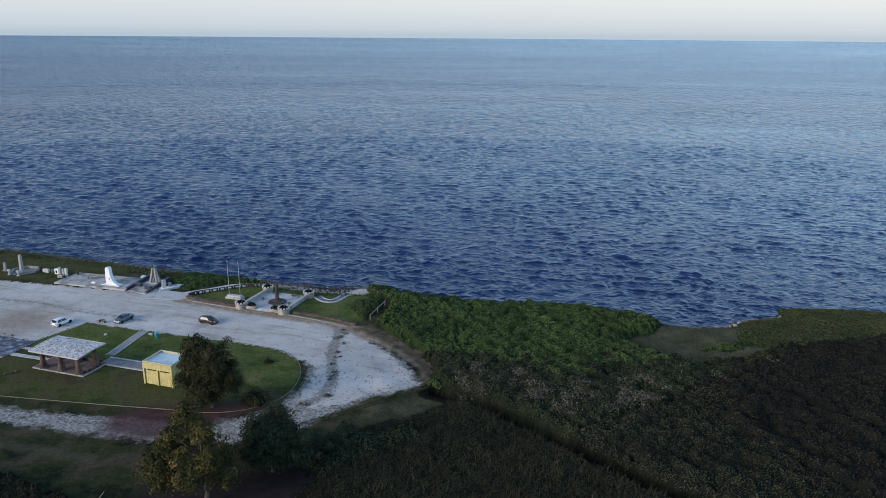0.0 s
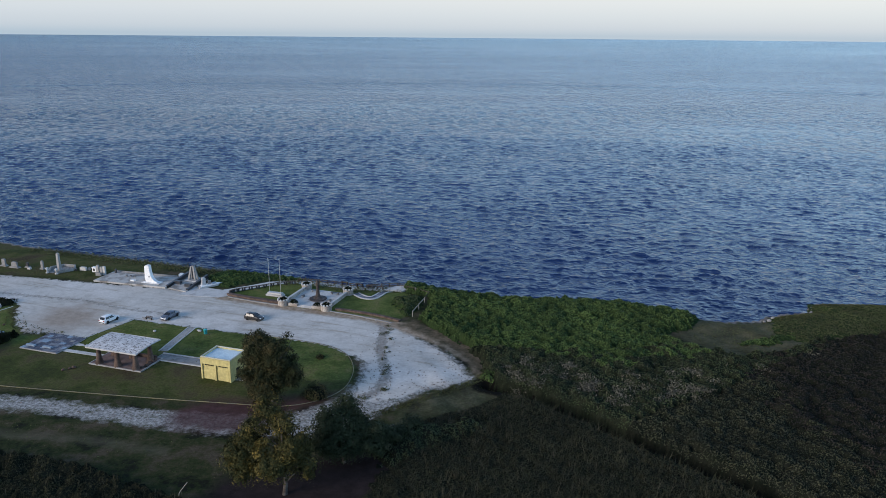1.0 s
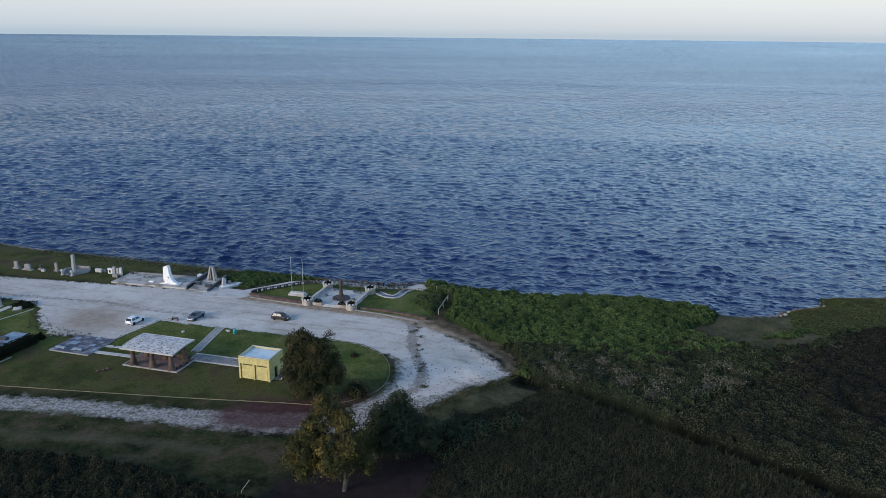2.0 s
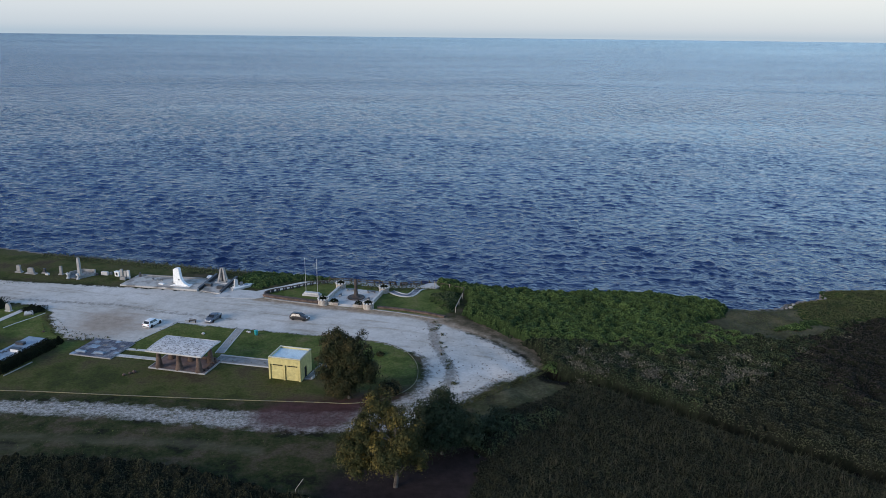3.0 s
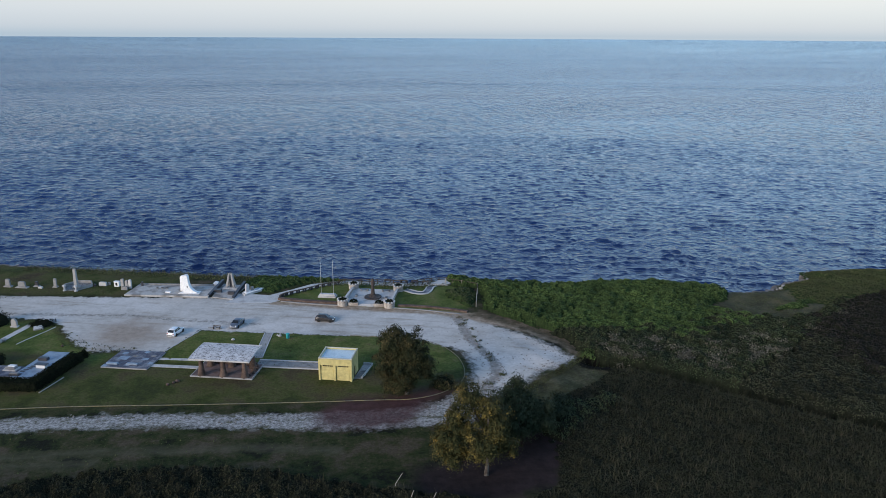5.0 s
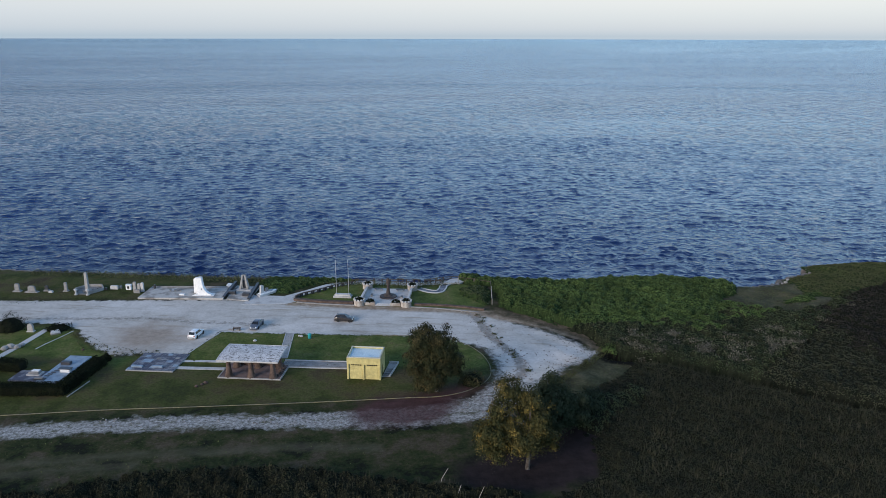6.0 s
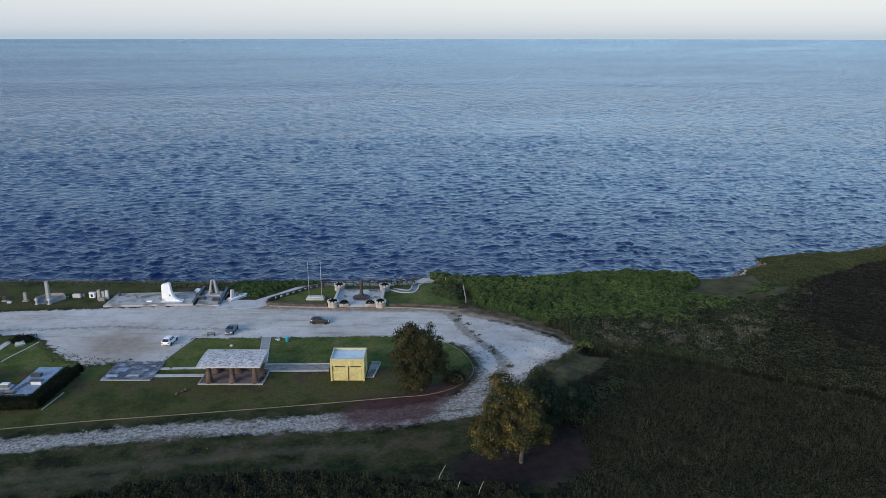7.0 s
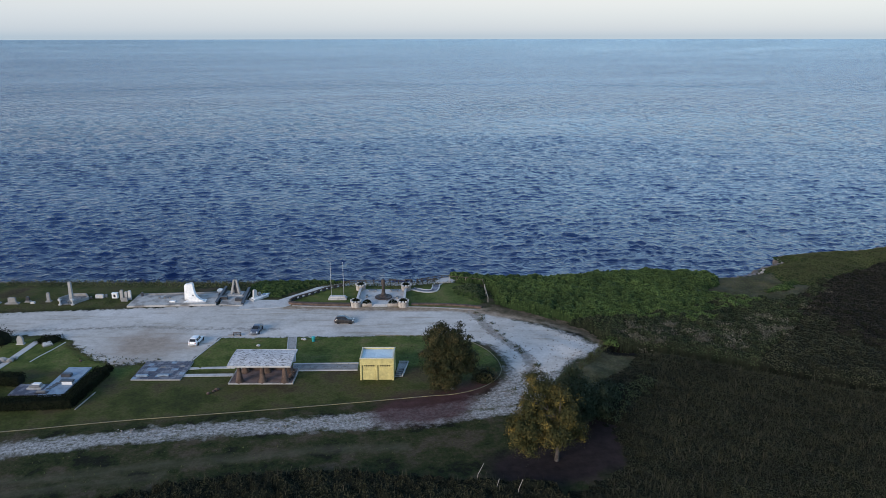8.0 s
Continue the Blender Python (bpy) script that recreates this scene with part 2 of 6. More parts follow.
    rock = ramp(nt, noise_tex(nt, 0.35, 7.0, 0.7), [(0.3, (0.07, 0.060, 0.055)), (0.55, (0.19, 0.165, 0.15)), (0.75, (0.32, 0.29, 0.27))])
    col = mixed(nt, zone_mask(nt, "rock", 0.5, 0.4, 0.10), col, rock)
    nt.links.new(col, bsdf.inputs["Base Color"])
    bsdf.inputs["Roughness"].default_value = 0.93
    bsdf.inputs["Specular IOR Level"].default_value = 0.08
    bumped(nt, bsdf, noise_tex(nt, 1.5, 7.0, 0.72), 0.5, 0.15)
    return m


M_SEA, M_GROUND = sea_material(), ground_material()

# ---- land and sea ----
COAST = [(-900, 480), (-300, 262), (-160, 224), (-130, 209.8), (-109, 202.8), (-90, 196.2), (-72, 190.0), (-57, 185.4), (-44, 180.6), (-30, 174.5),
         (-20, 176), (-13, 176), (0, 171), (13, 168), (21, 168.5), (36, 165), (44, 161.2), (50, 158.2), (56, 156.2), (64, 156.6), (68, 159.8),
         (73, 161.8), (79.5, 162.8), (82, 168.4), (95, 168.4), (107, 165.4), (118, 166), (160, 174), (300, 190), (900, 300)]
ROAD = [(-190, 205), (-125, 182.5), (-112, 179.5), (-102, 177), (-98, 176.3), (-88, 174.3), (-77.5, 172.2), (-71.5, 169.8), (-63, 165.4), (-50, 160.5), (-38, 156), (-28, 153), (-19, 148),
        (-22, 139), (-24, 131), (-28, 132.8), (-32, 137), (-38, 139.4), (-50, 143), (-77, 151), (-83, 141), (-92, 143.2), (-97, 143.5), (-101, 148), (-104, 153),
        (-107, 160.5), (-112, 164), (-130, 171), (-190, 190)]
TURNING = [(-24, 151), (-19, 147.8), (-13.2, 140.5), (-8.7, 134.3), (-5.2, 127.6), (-3.4, 121.8), (-6.8, 119.3), (-12, 117.6), (-15.6, 114.2), (-19.5, 109.6), (-23, 106), (-30, 101.5), (-47, 102.6),
           (-61, 105.6), (-78, 109.7), (-95, 112.4), (-112, 113.6), (-190, 118), (-190, 126), (-112, 118), (-95, 116.3), (-78, 113.8), (-60, 110.2), (-44, 108.6),
           (-33, 109.6), (-27, 114.6), (-24.5, 122), (-24.5, 129), (-28, 134)]
LOOP = [(-24, 150.6), (-19, 147.2), (-13.6, 140.2), (-9.3, 134.0), (-6.0, 127.4), (-4.6, 122.4), (-7.2, 120.2), (-12.6, 118.4), (-16.6, 114.6), (-22, 113.0), (-25, 116), (-23.4, 122), (-23.4, 129), (-26, 133.4), (-30, 140)]
SEAM = [(-122, 170.4), (-112, 167.2), (-104, 165.6), (-93, 163.4), (-84, 158.6), (-74, 155.6), (-65, 152.4)]
TORN = [(-21.4, 150.2), (-21.7, 146), (-21.7, 140.6), (-21.5, 134.4), (-20.4, 129.0), (-19.6, 123.5), (-20.8, 117.5), (-25.4, 111.6), (-30.2, 107.6)]
ISLAND = [(-26, 121), (-26, 127.5), (-28, 132.8), (-32, 137), (-38, 139.4), (-50, 143), (-77, 151), (-83, 140.5), (-82, 136), (-66, 131), (-52, 126.5), (-40, 124), (-32, 121)]
GARDEN = [(-46, 158.5), (-62, 165), (-64, 168), (-50, 178), (-38, 178), (-20, 174.5), (-15, 165), (-16, 155), (-20, 150.5), (-34, 155.5)]
ROADSIDE = [(-135, 150), (-128, 167), (-112, 163.4), (-107.5, 159.8), (-103.8, 153), (-100, 148), (-96.6, 143.6), (-90, 142.6), (-95, 135), (-100, 140), (-113, 146)]
SOIL = [(-41, 90), (-33, 92), (-26, 97), (-18, 99), (-14, 97), (-17, 90), (-22, 81), (-33, 80), (-43, 84)]
RED_EARTH = [(-55, 104.5), (-55, 110.5), (-49, 114), (-40, 114.5), (-29, 116), (-28, 113), (-35, 109), (-39, 102.3), (-48, 102)]
MOWN = [(-26, 121), (-27, 118), (-29.5, 114.6), (-33.5, 112.2), (-44, 112.2), (-59, 114.2), (-79, 117.3), (-95, 119.9), (-112, 122), (-160, 128), (-160, 178), (-112, 164), (-107, 160), (-101, 148), (-97, 143.5), (-83, 141), (-66, 131), (-52, 126.5), (-40, 124), (-32, 121)]
CLIFF_TURF = [(-160, 194), (-125, 184), (-102, 178.5), (-97, 177.5), (-88, 184), (-80, 190), (-88, 195), (-102, 200), (-130, 209), (-160, 222)]
VERGE = [(-18, 105), (-14, 115.5), (-5, 119.5), (1, 125), (3, 124), (0.5, 115), (-4, 111), (-13, 107), (-16, 103)]
SAND = [(-63, 164.6), (-50, 159.4), (-36, 154.2), (-26, 150.8), (-19, 146), (-12.5, 140.5), (-7.5, 135), (-3.6, 128.5), (-2.4, 123.5), (-1.2, 124), (-1.5, 130), (-5, 137), (-11, 145.5), (-18, 150.2), (-28, 154.4), (-37, 157.6), (-50, 162.2), (-62, 166.6)]
TURF = [(46, 154), (52, 156), (64, 154), (67, 158), (80, 162), (84, 168), (130, 166), (130, 152), (96, 147), (78, 142), (64, 137), (56, 132.5), (50, 131.5), (42, 136), (41, 142)]
BANK = [(-19, 149), (-12.4, 142.3), (-7.4, 135.7), (-4.0, 129), (-2.6, 122.4), (0.6, 123), (-0.4, 130), (-3.8, 137.4), (-8.6, 144.4), (-15, 150.6)]
RUTS = [[(-130, 108.5), (-106, 105.4), (-86, 103.6), (-65, 100.6), (-52, 97.4)], [(-130, 105.2), (-106, 102.4), (-88, 100.9)]]
STAIN = [(-99, 150), (-98, 158), (-92, 160), (-86, 157), (-84, 148), (-90, 144.5), (-96, 145)]
CUT = [(-1, 119.5), (3, 117.2), (7.1, 114.3), (14.6, 107.0), (22, 98.6), (29, 91.6), (36, 84.8), (56, 66.0)]


def polygon_distance(pts, poly, closed=True):
    """Signed distance to a polygon, positive inside; to a line, minus its distance."""
    p = np.asarray(pts, float)
    best = np.full(len(p), 1e9)
    inside = np.zeros(len(p), bool)
    n = len(poly)
    for i in range(n if closed else n - 1):
        a, b = np.array(poly[i], float), np.array(poly[(i + 1) % n], float)
        ab = b - a
        t = np.clip(((p - a) @ ab) / (ab @ ab), 0, 1)
        best = np.minimum(best, np.hypot(*(p - a - t[:, None] * ab).T))
        if closed:
            cross = (a[1] > p[:, 1]) != (b[1] > p[:, 1])
            xs = a[0] + (p[:, 1] - a[1]) * ab[0] / (ab[1] if ab[1] else 1e-9)
            inside ^= cross & (p[:, 0] < xs)
    return np.where(inside, best, -best)


def smooth(e0, e1, x):
    t = np.clip((x - e0) / (e1 - e0), 0, 1)
    return t * t * (3 - 2 * t)


def ripple(x, y, wave, seed=0.0):
    """Cheap smooth relief between about -1 and 1."""
    a = 2 * math.pi / wave
    return (np.sin(a * x + 1.3 * np.sin(a * 0.7 * y + seed) + seed) * np.cos(a * 0.9 * y + 1.1 * np.sin(a * 0.6 * x - seed)) + 0.5 * np.sin(a * 2.1 * (x + 0.6 * y) + seed * 2.0)) / 1.5


def coast_y(x):
    xs, ys = zip(*COAST)
    return np.interp(x, xs, ys) + 0.45 * ripple(np.asarray(x, float), 0 * np.asarray(x, float), 4.3, 2.0) + 0.35 * np.sin(np.asarray(x, float) * 3.1)


def ground_z(x, y):
    """Height of the land's surface."""
    x, y = np.asarray(x, float), np.asarray(y, float)
    p = np.stack([x.ravel(), y.ravel()], 1)
    lawn = polygon_distance(p, ISLAND).reshape(x.shape)
    cut = polygon_distance(p, CUT, False).reshape(x.shape)
    gap = coast_y(x) - y
    z = 0.10 * smooth(-0.2, 0.4, lawn)
    z = z - 2.4 * smooth(-1.6, -0.8, cut)
    wild = smooth(4, 10, np.maximum(x + 20, 0) + 0 * y)
    z = z + 0.25 * wild * ripple(x, y, 17.0, 1.0)
    z = z - 1.6 * (1 - smooth(0, 9, gap)) * smooth(-25, 0, x) - 0.5 * (1 - smooth(0, 8, gap))
    return z


def mesh_object(name, verts, faces, material, parent=None, smooth_shade=False):
    me = bpy.data.meshes.new(name)
    me.from_pydata(verts, [], faces)
    me.update()
    if smooth_shade:
        me.polygons.foreach_set("use_smooth", np.ones(len(me.polygons), bool))
    if material:
        me.materials.append(material)
    ob = new(name, me)
    ob.parent = parent
    return ob


def build_land():
    xs = np.concatenate([np.linspace(-900, -180, 13)[:-1], np.linspace(-180, -130, 40)[:-1], np.arange(-130, 122, 0.6), np.linspace(122, 170, 30)[1:], np.linspace(170, 900, 12)[1:]])
    near = np.concatenate([[-1500, -800, -300, -100, 0, 40], np.arange(60, 90, 2.0)])
    s = np.linspace(0, 1, 165)
    cy = coast_y(xs)
    rows = [np.full(len(xs), v) for v in near] + [90 + t * (cy - 90) for t in s]
    yy = np.array(rows)
    xx = np.tile(xs, (len(rows), 1))
    zz = ground_z(xx, yy)
    rim = zz[-1]
    steps = [(0.5, 0.6), (0.9, 1.7), (0.7, 3.2), (1.7, 5.0), (1.5, 8.0), (2.6, 11.5), (2.4, 15.5), (4.0, 19.0), (6.5, 24.0)]
    cx, cyr, cz = [], [], []
    for k, (out, down) in enumerate(steps):
        jag = 0.55 * ripple(xs, np.full(len(xs), 3.0 * k), 5.0, k) + 0.35 * ripple(xs, np.full(len(xs), 2.0 * k), 2.1, 2.0 * k)
        cx.append(xs)
        cyr.append(cy + out + jag)
        cz.append(rim - down + 0.4 * ripple(xs, np.full(len(xs), 5.0 * k), 3.3, k))
    xx, yy, zz = np.vstack([xx, cx]), np.vstack([yy, cyr]), np.vstack([zz, cz])
    h, w = xx.shape
    pts = np.stack([xx.ravel(), yy.ravel()], 1)
    far = lambda poly: np.clip(0.5 + polygon_distance(pts, poly) / 6.0, 0, 1)
    z_road, z_gravel = far(ROAD), far(TURNING)
    z_paved = np.maximum(z_road, far(LOOP))
    z_torn = np.maximum(np.clip(1.0 + polygon_distance(pts, TORN, False) / 2.0, 0, 1), 0.62 * np.clip(1.0 + polygon_distance(pts, SEAM, False) / 2.2, 0, 1))
    z_bank = far(BANK)
    z_ruts = np.max([np.clip(1.0 + polygon_distance(pts, line, False) / 2.4, 0, 1) for line in RUTS], 0)
    z_lawn = np.max([far(ISLAND), far(GARDEN), 0.72 * far(ROADSIDE)], 0)
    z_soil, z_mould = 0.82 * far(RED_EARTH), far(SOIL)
    z_mown = np.maximum(far(MOWN), far(CLIFF_TURF))
    z_sand = far(SAND)
    z_turf = np.maximum(far(TURF), 0.70 * far(VERGE))
    z_stain = np.clip(0.5 + polygon_distance(pts, STAIN) / 12.0, 0, 1)
    z_ditch_shade = np.clip(0.5 + (3.0 + polygon_distance(pts, CUT, False)) / 3.0, 0, 1)
    row = np.repeat(np.arange(h), w)
    z_rock = np.where(row >= h - len(steps), 1.0, np.clip(0.5 - ((np.tile(cy, h) - pts[:, 1]) - 0.9) / 3.0, 0, 1))
    quads = (np.arange((h - 1) * w).reshape(h - 1, w)[:, :-1]).ravel()
    quads = np.stack([quads, quads + 1, quads + w + 1, quads + w], 1)
    pick = lambda a: a[quads].mean(1)
    kind = np.zeros(len(quads), int)
    kind[pick(z_lawn) > 0.5] = 3
    kind[pick(z_gravel) > 0.5] = 2
    kind[pick(z_road) > 0.5] = 1
    kind[pick(row.astype(float)) > h - len(steps) - 0.6] = 4
    verts = np.stack([xx.ravel(), yy.ravel(), zz.ravel()], 1)
    names = {0: ("ground", "rough olive and brown coastal grassland on flat cliff top", "ground"),
             1: ("road", "pale grey crushed coral road and parking area", "road"),
             2: ("gravel_track", "loose white gravel turning loop with weeds", "gravel track"),
             3: ("lawn", "short mown green lawn beside the road", "lawn"),
             4: ("cliff", "weathered brown limestone sea cliff face", "cliff")}
    for k, (name, label, cat) in names.items():
        q = quads[kind == k]
        used, inv = np.unique(q, return_inverse=True)
        ob = mesh_object(name, verts[used].tolist(), inv.reshape(-1, 4).tolist(), M_GROUND, smooth_shade=k != 4)
        for zone, arr in (("paved", z_paved), ("gravel", z_gravel), ("lawn", z_lawn), ("soil", z_soil), ("mould", z_mould), ("mown", z_mown), ("sand", z_sand), ("turf", z_turf), ("stain", z_stain), ("torn", z_torn), ("bank", z_bank), ("ruts", z_ruts), ("ditch_shade", z_ditch_shade), ("rock", z_rock)):
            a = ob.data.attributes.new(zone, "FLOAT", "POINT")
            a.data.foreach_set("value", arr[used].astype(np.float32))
        tagged(ob, label, cat, kind="structure")


def wave_field(x, y, cell):
    """Sum of sharp-crested waves as shifts in x, y and z; those that the mesh cannot carry fade out."""
    r = np.random.default_rng(3)
    dx, dy, dz = np.zeros_like(x), np.zeros_like(x), np.zeros_like(x)
    for k in range(48):
        length = 2.1 * 5.0 ** (k / 47.0) * r.uniform(0.9, 1.1)
        a = radians(257) + r.normal(0, 0.55)
        f = 2 * math.pi / length
        c, q = math.cos(a), math.sin(a)
        ph = f * (x * c + y * q) + r.uniform(0, 6.28) + 0.8 * np.sin(0.19 * f * (x * q - y * c) + r.uniform(0, 6.28))
        high = 0.033 / f * np.clip(length / (2.4 * cell) - 0.6, 0, 1)
        dz += high * np.cos(ph)
        dx -= 0.9 * high * c * np.sin(ph)
        dy -= 0.9 * high * q * np.sin(ph)
    return dx, dy, dz


def build_sea():
    """Waves in the bay that is looked over, and a flat fan out to the horizon; the fan's rim lifts to eye level, for the sheet ends at 4.9 km."""
    ox, oy = -35.0, -5.0
    rr = np.concatenate([np.geomspace(165, 620, 640)[:-1], np.geomspace(620, 1300, 130)])
    aa = np.radians(np.linspace(-44, 58, 820))
    r2, a2 = np.meshgrid(rr, aa, indexing="ij")
    x, y = ox + r2 * np.sin(a2), oy + r2 * np.cos(a2)
    patch = (0.9 + 0.3 * ripple(x, y, 160.0, 1.0)) * (1.25 - 0.25 * smooth(260, 520, r2))
    dx, dy, dz = (patch * d * (1 - smooth(820, 1290, r2)) for d in wave_field(x, y, r2 * 0.0020))
    x, y, z = x + dx, y + dy, SEA_LEVEL + dz
    w = len(aa)
    idx = np.arange((len(rr) - 1) * w).reshape(len(rr) - 1, w)[:, :-1].ravel()
    quad = np.stack([idx, idx + w, idx + w + 1, idx + 1], 1)[:, ::-1]
    verts = np.stack([x.ravel(), y.ravel(), z.ravel()], 1)
    rings = [60, 400, 900, 1280, 1320, 1600, 2100, 2800, 3200, 3800, 4300, 4700, 4900]
    lift = {3200: 3.0, 3800: 13.0, 4300: 30.0, 4700: 51.0, 4900: 63.0}
    angles = np.radians(np.linspace(0, 360, 145)[:-1])
    fan = [(ox + r * math.cos(t), oy + r * math.sin(t), SEA_LEVEL + (lift.get(r, 0.0) if r > 1300 else -2.5)) for r in rings for t in angles]
    n, o = len(angles), len(verts)
    q2 = [(o + k * n + i, o + (k + 1) * n + i, o + (k + 1) * n + (i + 1) % n, o + k * n + (i + 1) % n) for k in range(len(rings) - 1) for i in range(n)]
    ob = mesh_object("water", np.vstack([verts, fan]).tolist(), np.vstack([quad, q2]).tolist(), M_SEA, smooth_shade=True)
    up = np.zeros(len(ob.data.vertices) * 3, np.float32)
    ob.data.vertices.foreach_get("normal", up)
    up = up.reshape(-1, 3)
    up[o:] = (0.0, 0.0, 1.0)
    ob.data.normals_split_custom_set_from_vertices(up.tolist())
    tagged(ob, "deep blue ocean with wind chop reaching the horizon", "sea", kind="structure")


build_land()
build_sea()

# ---- vegetation ----
rng = np.random.default_rng(7)


def quads_object(name, verts, material, parent=None, per=4):
    """One mesh of many small faces, each with its own corners; verts: n x per x 3."""
    n = len(verts)
    me = bpy.data.meshes.new(name)
    me.vertices.add(n * per)
    me.vertices.foreach_set("co", verts.reshape(-1).astype(np.float32))
    me.loops.add(n * per)
    me.loops.foreach_set("vertex_index", np.arange(n * per, dtype=np.int32))
    me.polygons.add(n)
    me.polygons.foreach_set("loop_start", np.arange(0, n * per, per, dtype=np.int32))
    me.polygons.foreach_set("loop_total", np.full(n, per, dtype=np.int32))
    me.update(calc_edges=True)
    me.materials.append(material)
    ob = new(name, me)
    ob.parent = parent
    return ob


def unit(v):
    return v / np.maximum(np.linalg.norm(v, axis=1, keepdims=True), 1e-9)


def leaves(centres, normals, size, spread=0.6, slim=0.55):
    """Rhombic leaves at the centres that face roughly along the normals."""
    n = len(centres)
    nrm = unit(normals + rng.normal(0, spread, (n, 3)))
    side = unit(np.cross(nrm, rng.normal(0, 1, (n, 3))))
    along = np.cross(nrm, side)
    s = (size * rng.uniform(0.6, 1.35, n))[:, None]
    bend = nrm * s * rng.uniform(-0.25, 0.1, (n, 1))
    return np.stack([centres - along * s, centres + side * s * slim + bend * 0.3, centres + along * s + bend, centres - side * s * slim + bend * 0.3], 1)


def blades(roots, height, width, lean=0.35):
    """Grass blades: narrow, bent triangles in pairs, given as kinked quads."""
    n = len(roots)
    a = rng.uniform(0, 2 * math.pi, n)
    h = (height * rng.uniform(0.5, 1.25, n))[:, None]
    out = np.stack([np.cos(a), np.sin(a), np.zeros(n)], 1)
    side = np.stack([-np.sin(a), np.cos(a), np.zeros(n)], 1) * (width * rng.uniform(0.6, 1.4, n))[:, None] * 0.5
    up = np.array([[0, 0, 1.0]])
    tip = roots + up * h + out * h * rng.uniform(0.05, lean * 2, (n, 1))
    mid = roots + up * h * 0.6 + out * h * rng.uniform(0.0, lean * 0.6, (n, 1))
    return np.stack([roots - side * 0.6, mid - side, tip, mid + side], 1)


def scatter(poly, density):
    p = np.array(poly)
    lo, hi = p.min(0), p.max(0)
    n = int((hi - lo).prod() * density)
    pts = rng.uniform(lo, hi, (n, 2))
    return pts[polygon_distance(pts, poly) > 0]


def thicket(name, poly, label, cat, mat_mass, mat_leaf, lump, rise, leaf, density, cell=0.45, edge=1.6, twigs=None, keep_clear=None):
    """Shrub cover: a lumpy mass with leaves all over it."""
    p = np.array(poly, float)
    x0, y0 = p.min(0)
    x1, y1 = p.max(0)
    xs, ys = np.arange(x0, x1 + cell, cell), np.arange(y0, y1 + cell, cell)
    gx, gy = np.meshgrid(xs, ys)
    can = np.zeros_like(gx)
    area = (x1 - x0) * (y1 - y0)
    for _ in range(int(area / (lump * lump * 0.55))):
        r = lump * rng.uniform(0.6, 1.5)
        cx, cy = rng.uniform(x0, x1), rng.uniform(y0, y1)
        hgt = rise * rng.uniform(0.55, 1.2)
        i0, i1 = np.searchsorted(xs, (cx - r, cx + r))
        j0, j1 = np.searchsorted(ys, (cy - r, cy + r))
        if i1 <= i0 or j1 <= j0:
            continue
        d2 = ((gx[j0:j1, i0:i1] - cx) ** 2 + (gy[j0:j1, i0:i1] - cy) ** 2) / (r * r)
        can[j0:j1, i0:i1] = np.maximum(can[j0:j1, i0:i1], hgt * np.sqrt(np.clip(1 - d2, 0, 1)))
    can = can * (1.0 + 0.25 * ripple(gx, gy, 9.0, 3.0))
    flat = np.stack([gx.ravel(), gy.ravel()], 1)
    sd = polygon_distance(flat, poly).reshape(gx.shape) + 0.9 * ripple(gx, gy, 3.7, 1.0)
    sd = np.minimum(sd, coast_y(gx) - gy + 0.5)
    cut = polygon_distance(flat, CUT, False).reshape(gx.shape)
    brink = -cut - 1.2 + 0.3 * ripple(gx, gy, 2.9, 4.0)
    if keep_clear:
        sd = np.minimum(sd, -polygon_distance(flat, keep_clear).reshape(gx.shape))
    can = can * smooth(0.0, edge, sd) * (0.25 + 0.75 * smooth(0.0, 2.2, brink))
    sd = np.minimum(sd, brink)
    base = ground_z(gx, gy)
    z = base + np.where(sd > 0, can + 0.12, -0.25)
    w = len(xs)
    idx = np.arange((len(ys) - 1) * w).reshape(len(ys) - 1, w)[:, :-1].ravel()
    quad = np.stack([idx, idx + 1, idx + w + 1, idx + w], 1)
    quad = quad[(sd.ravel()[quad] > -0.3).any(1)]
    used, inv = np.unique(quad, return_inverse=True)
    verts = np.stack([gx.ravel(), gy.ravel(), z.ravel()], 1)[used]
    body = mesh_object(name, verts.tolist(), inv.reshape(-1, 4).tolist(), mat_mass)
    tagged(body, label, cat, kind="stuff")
    dzy, dzx = np.gradient(z, cell)
    pts = scatter(poly, density)
    i = np.clip(((pts[:, 0] - x0) / cell).astype(int), 0, len(xs) - 2)
    j = np.clip(((pts[:, 1] - y0) / cell).astype(int), 0, len(ys) - 2)
    fx, fy = (pts[:, 0] - x0) / cell - i, (pts[:, 1] - y0) / cell - j
    zz = z[j, i] * (1 - fx) * (1 - fy) + z[j, i + 1] * fx * (1 - fy) + z[j + 1, i] * (1 - fx) * fy + z[j + 1, i + 1] * fx * fy
    ok = sd[j, i] > 0.15
    c = np.stack([pts[:, 0], pts[:, 1], zz + rng.uniform(-0.02, 0.14, len(pts)) * min(1.0, rise)], 1)[ok]
    nrm = unit(np.stack([-dzx[j, i], -dzy[j, i], np.full(len(pts), 0.8)], 1)[ok])
    lf = quads_object("leaves", leaves(c, nrm, leaf), mat_leaf, body)
    if twigs:
        mat_twig, share, hgt, wid = twigs
        pick = rng.random(len(c)) < share
        roots = c[pick] - np.array([[0, 0, 0.2]])
        quads_object("stems", blades(roots, hgt, wid), mat_twig, body)
    return body


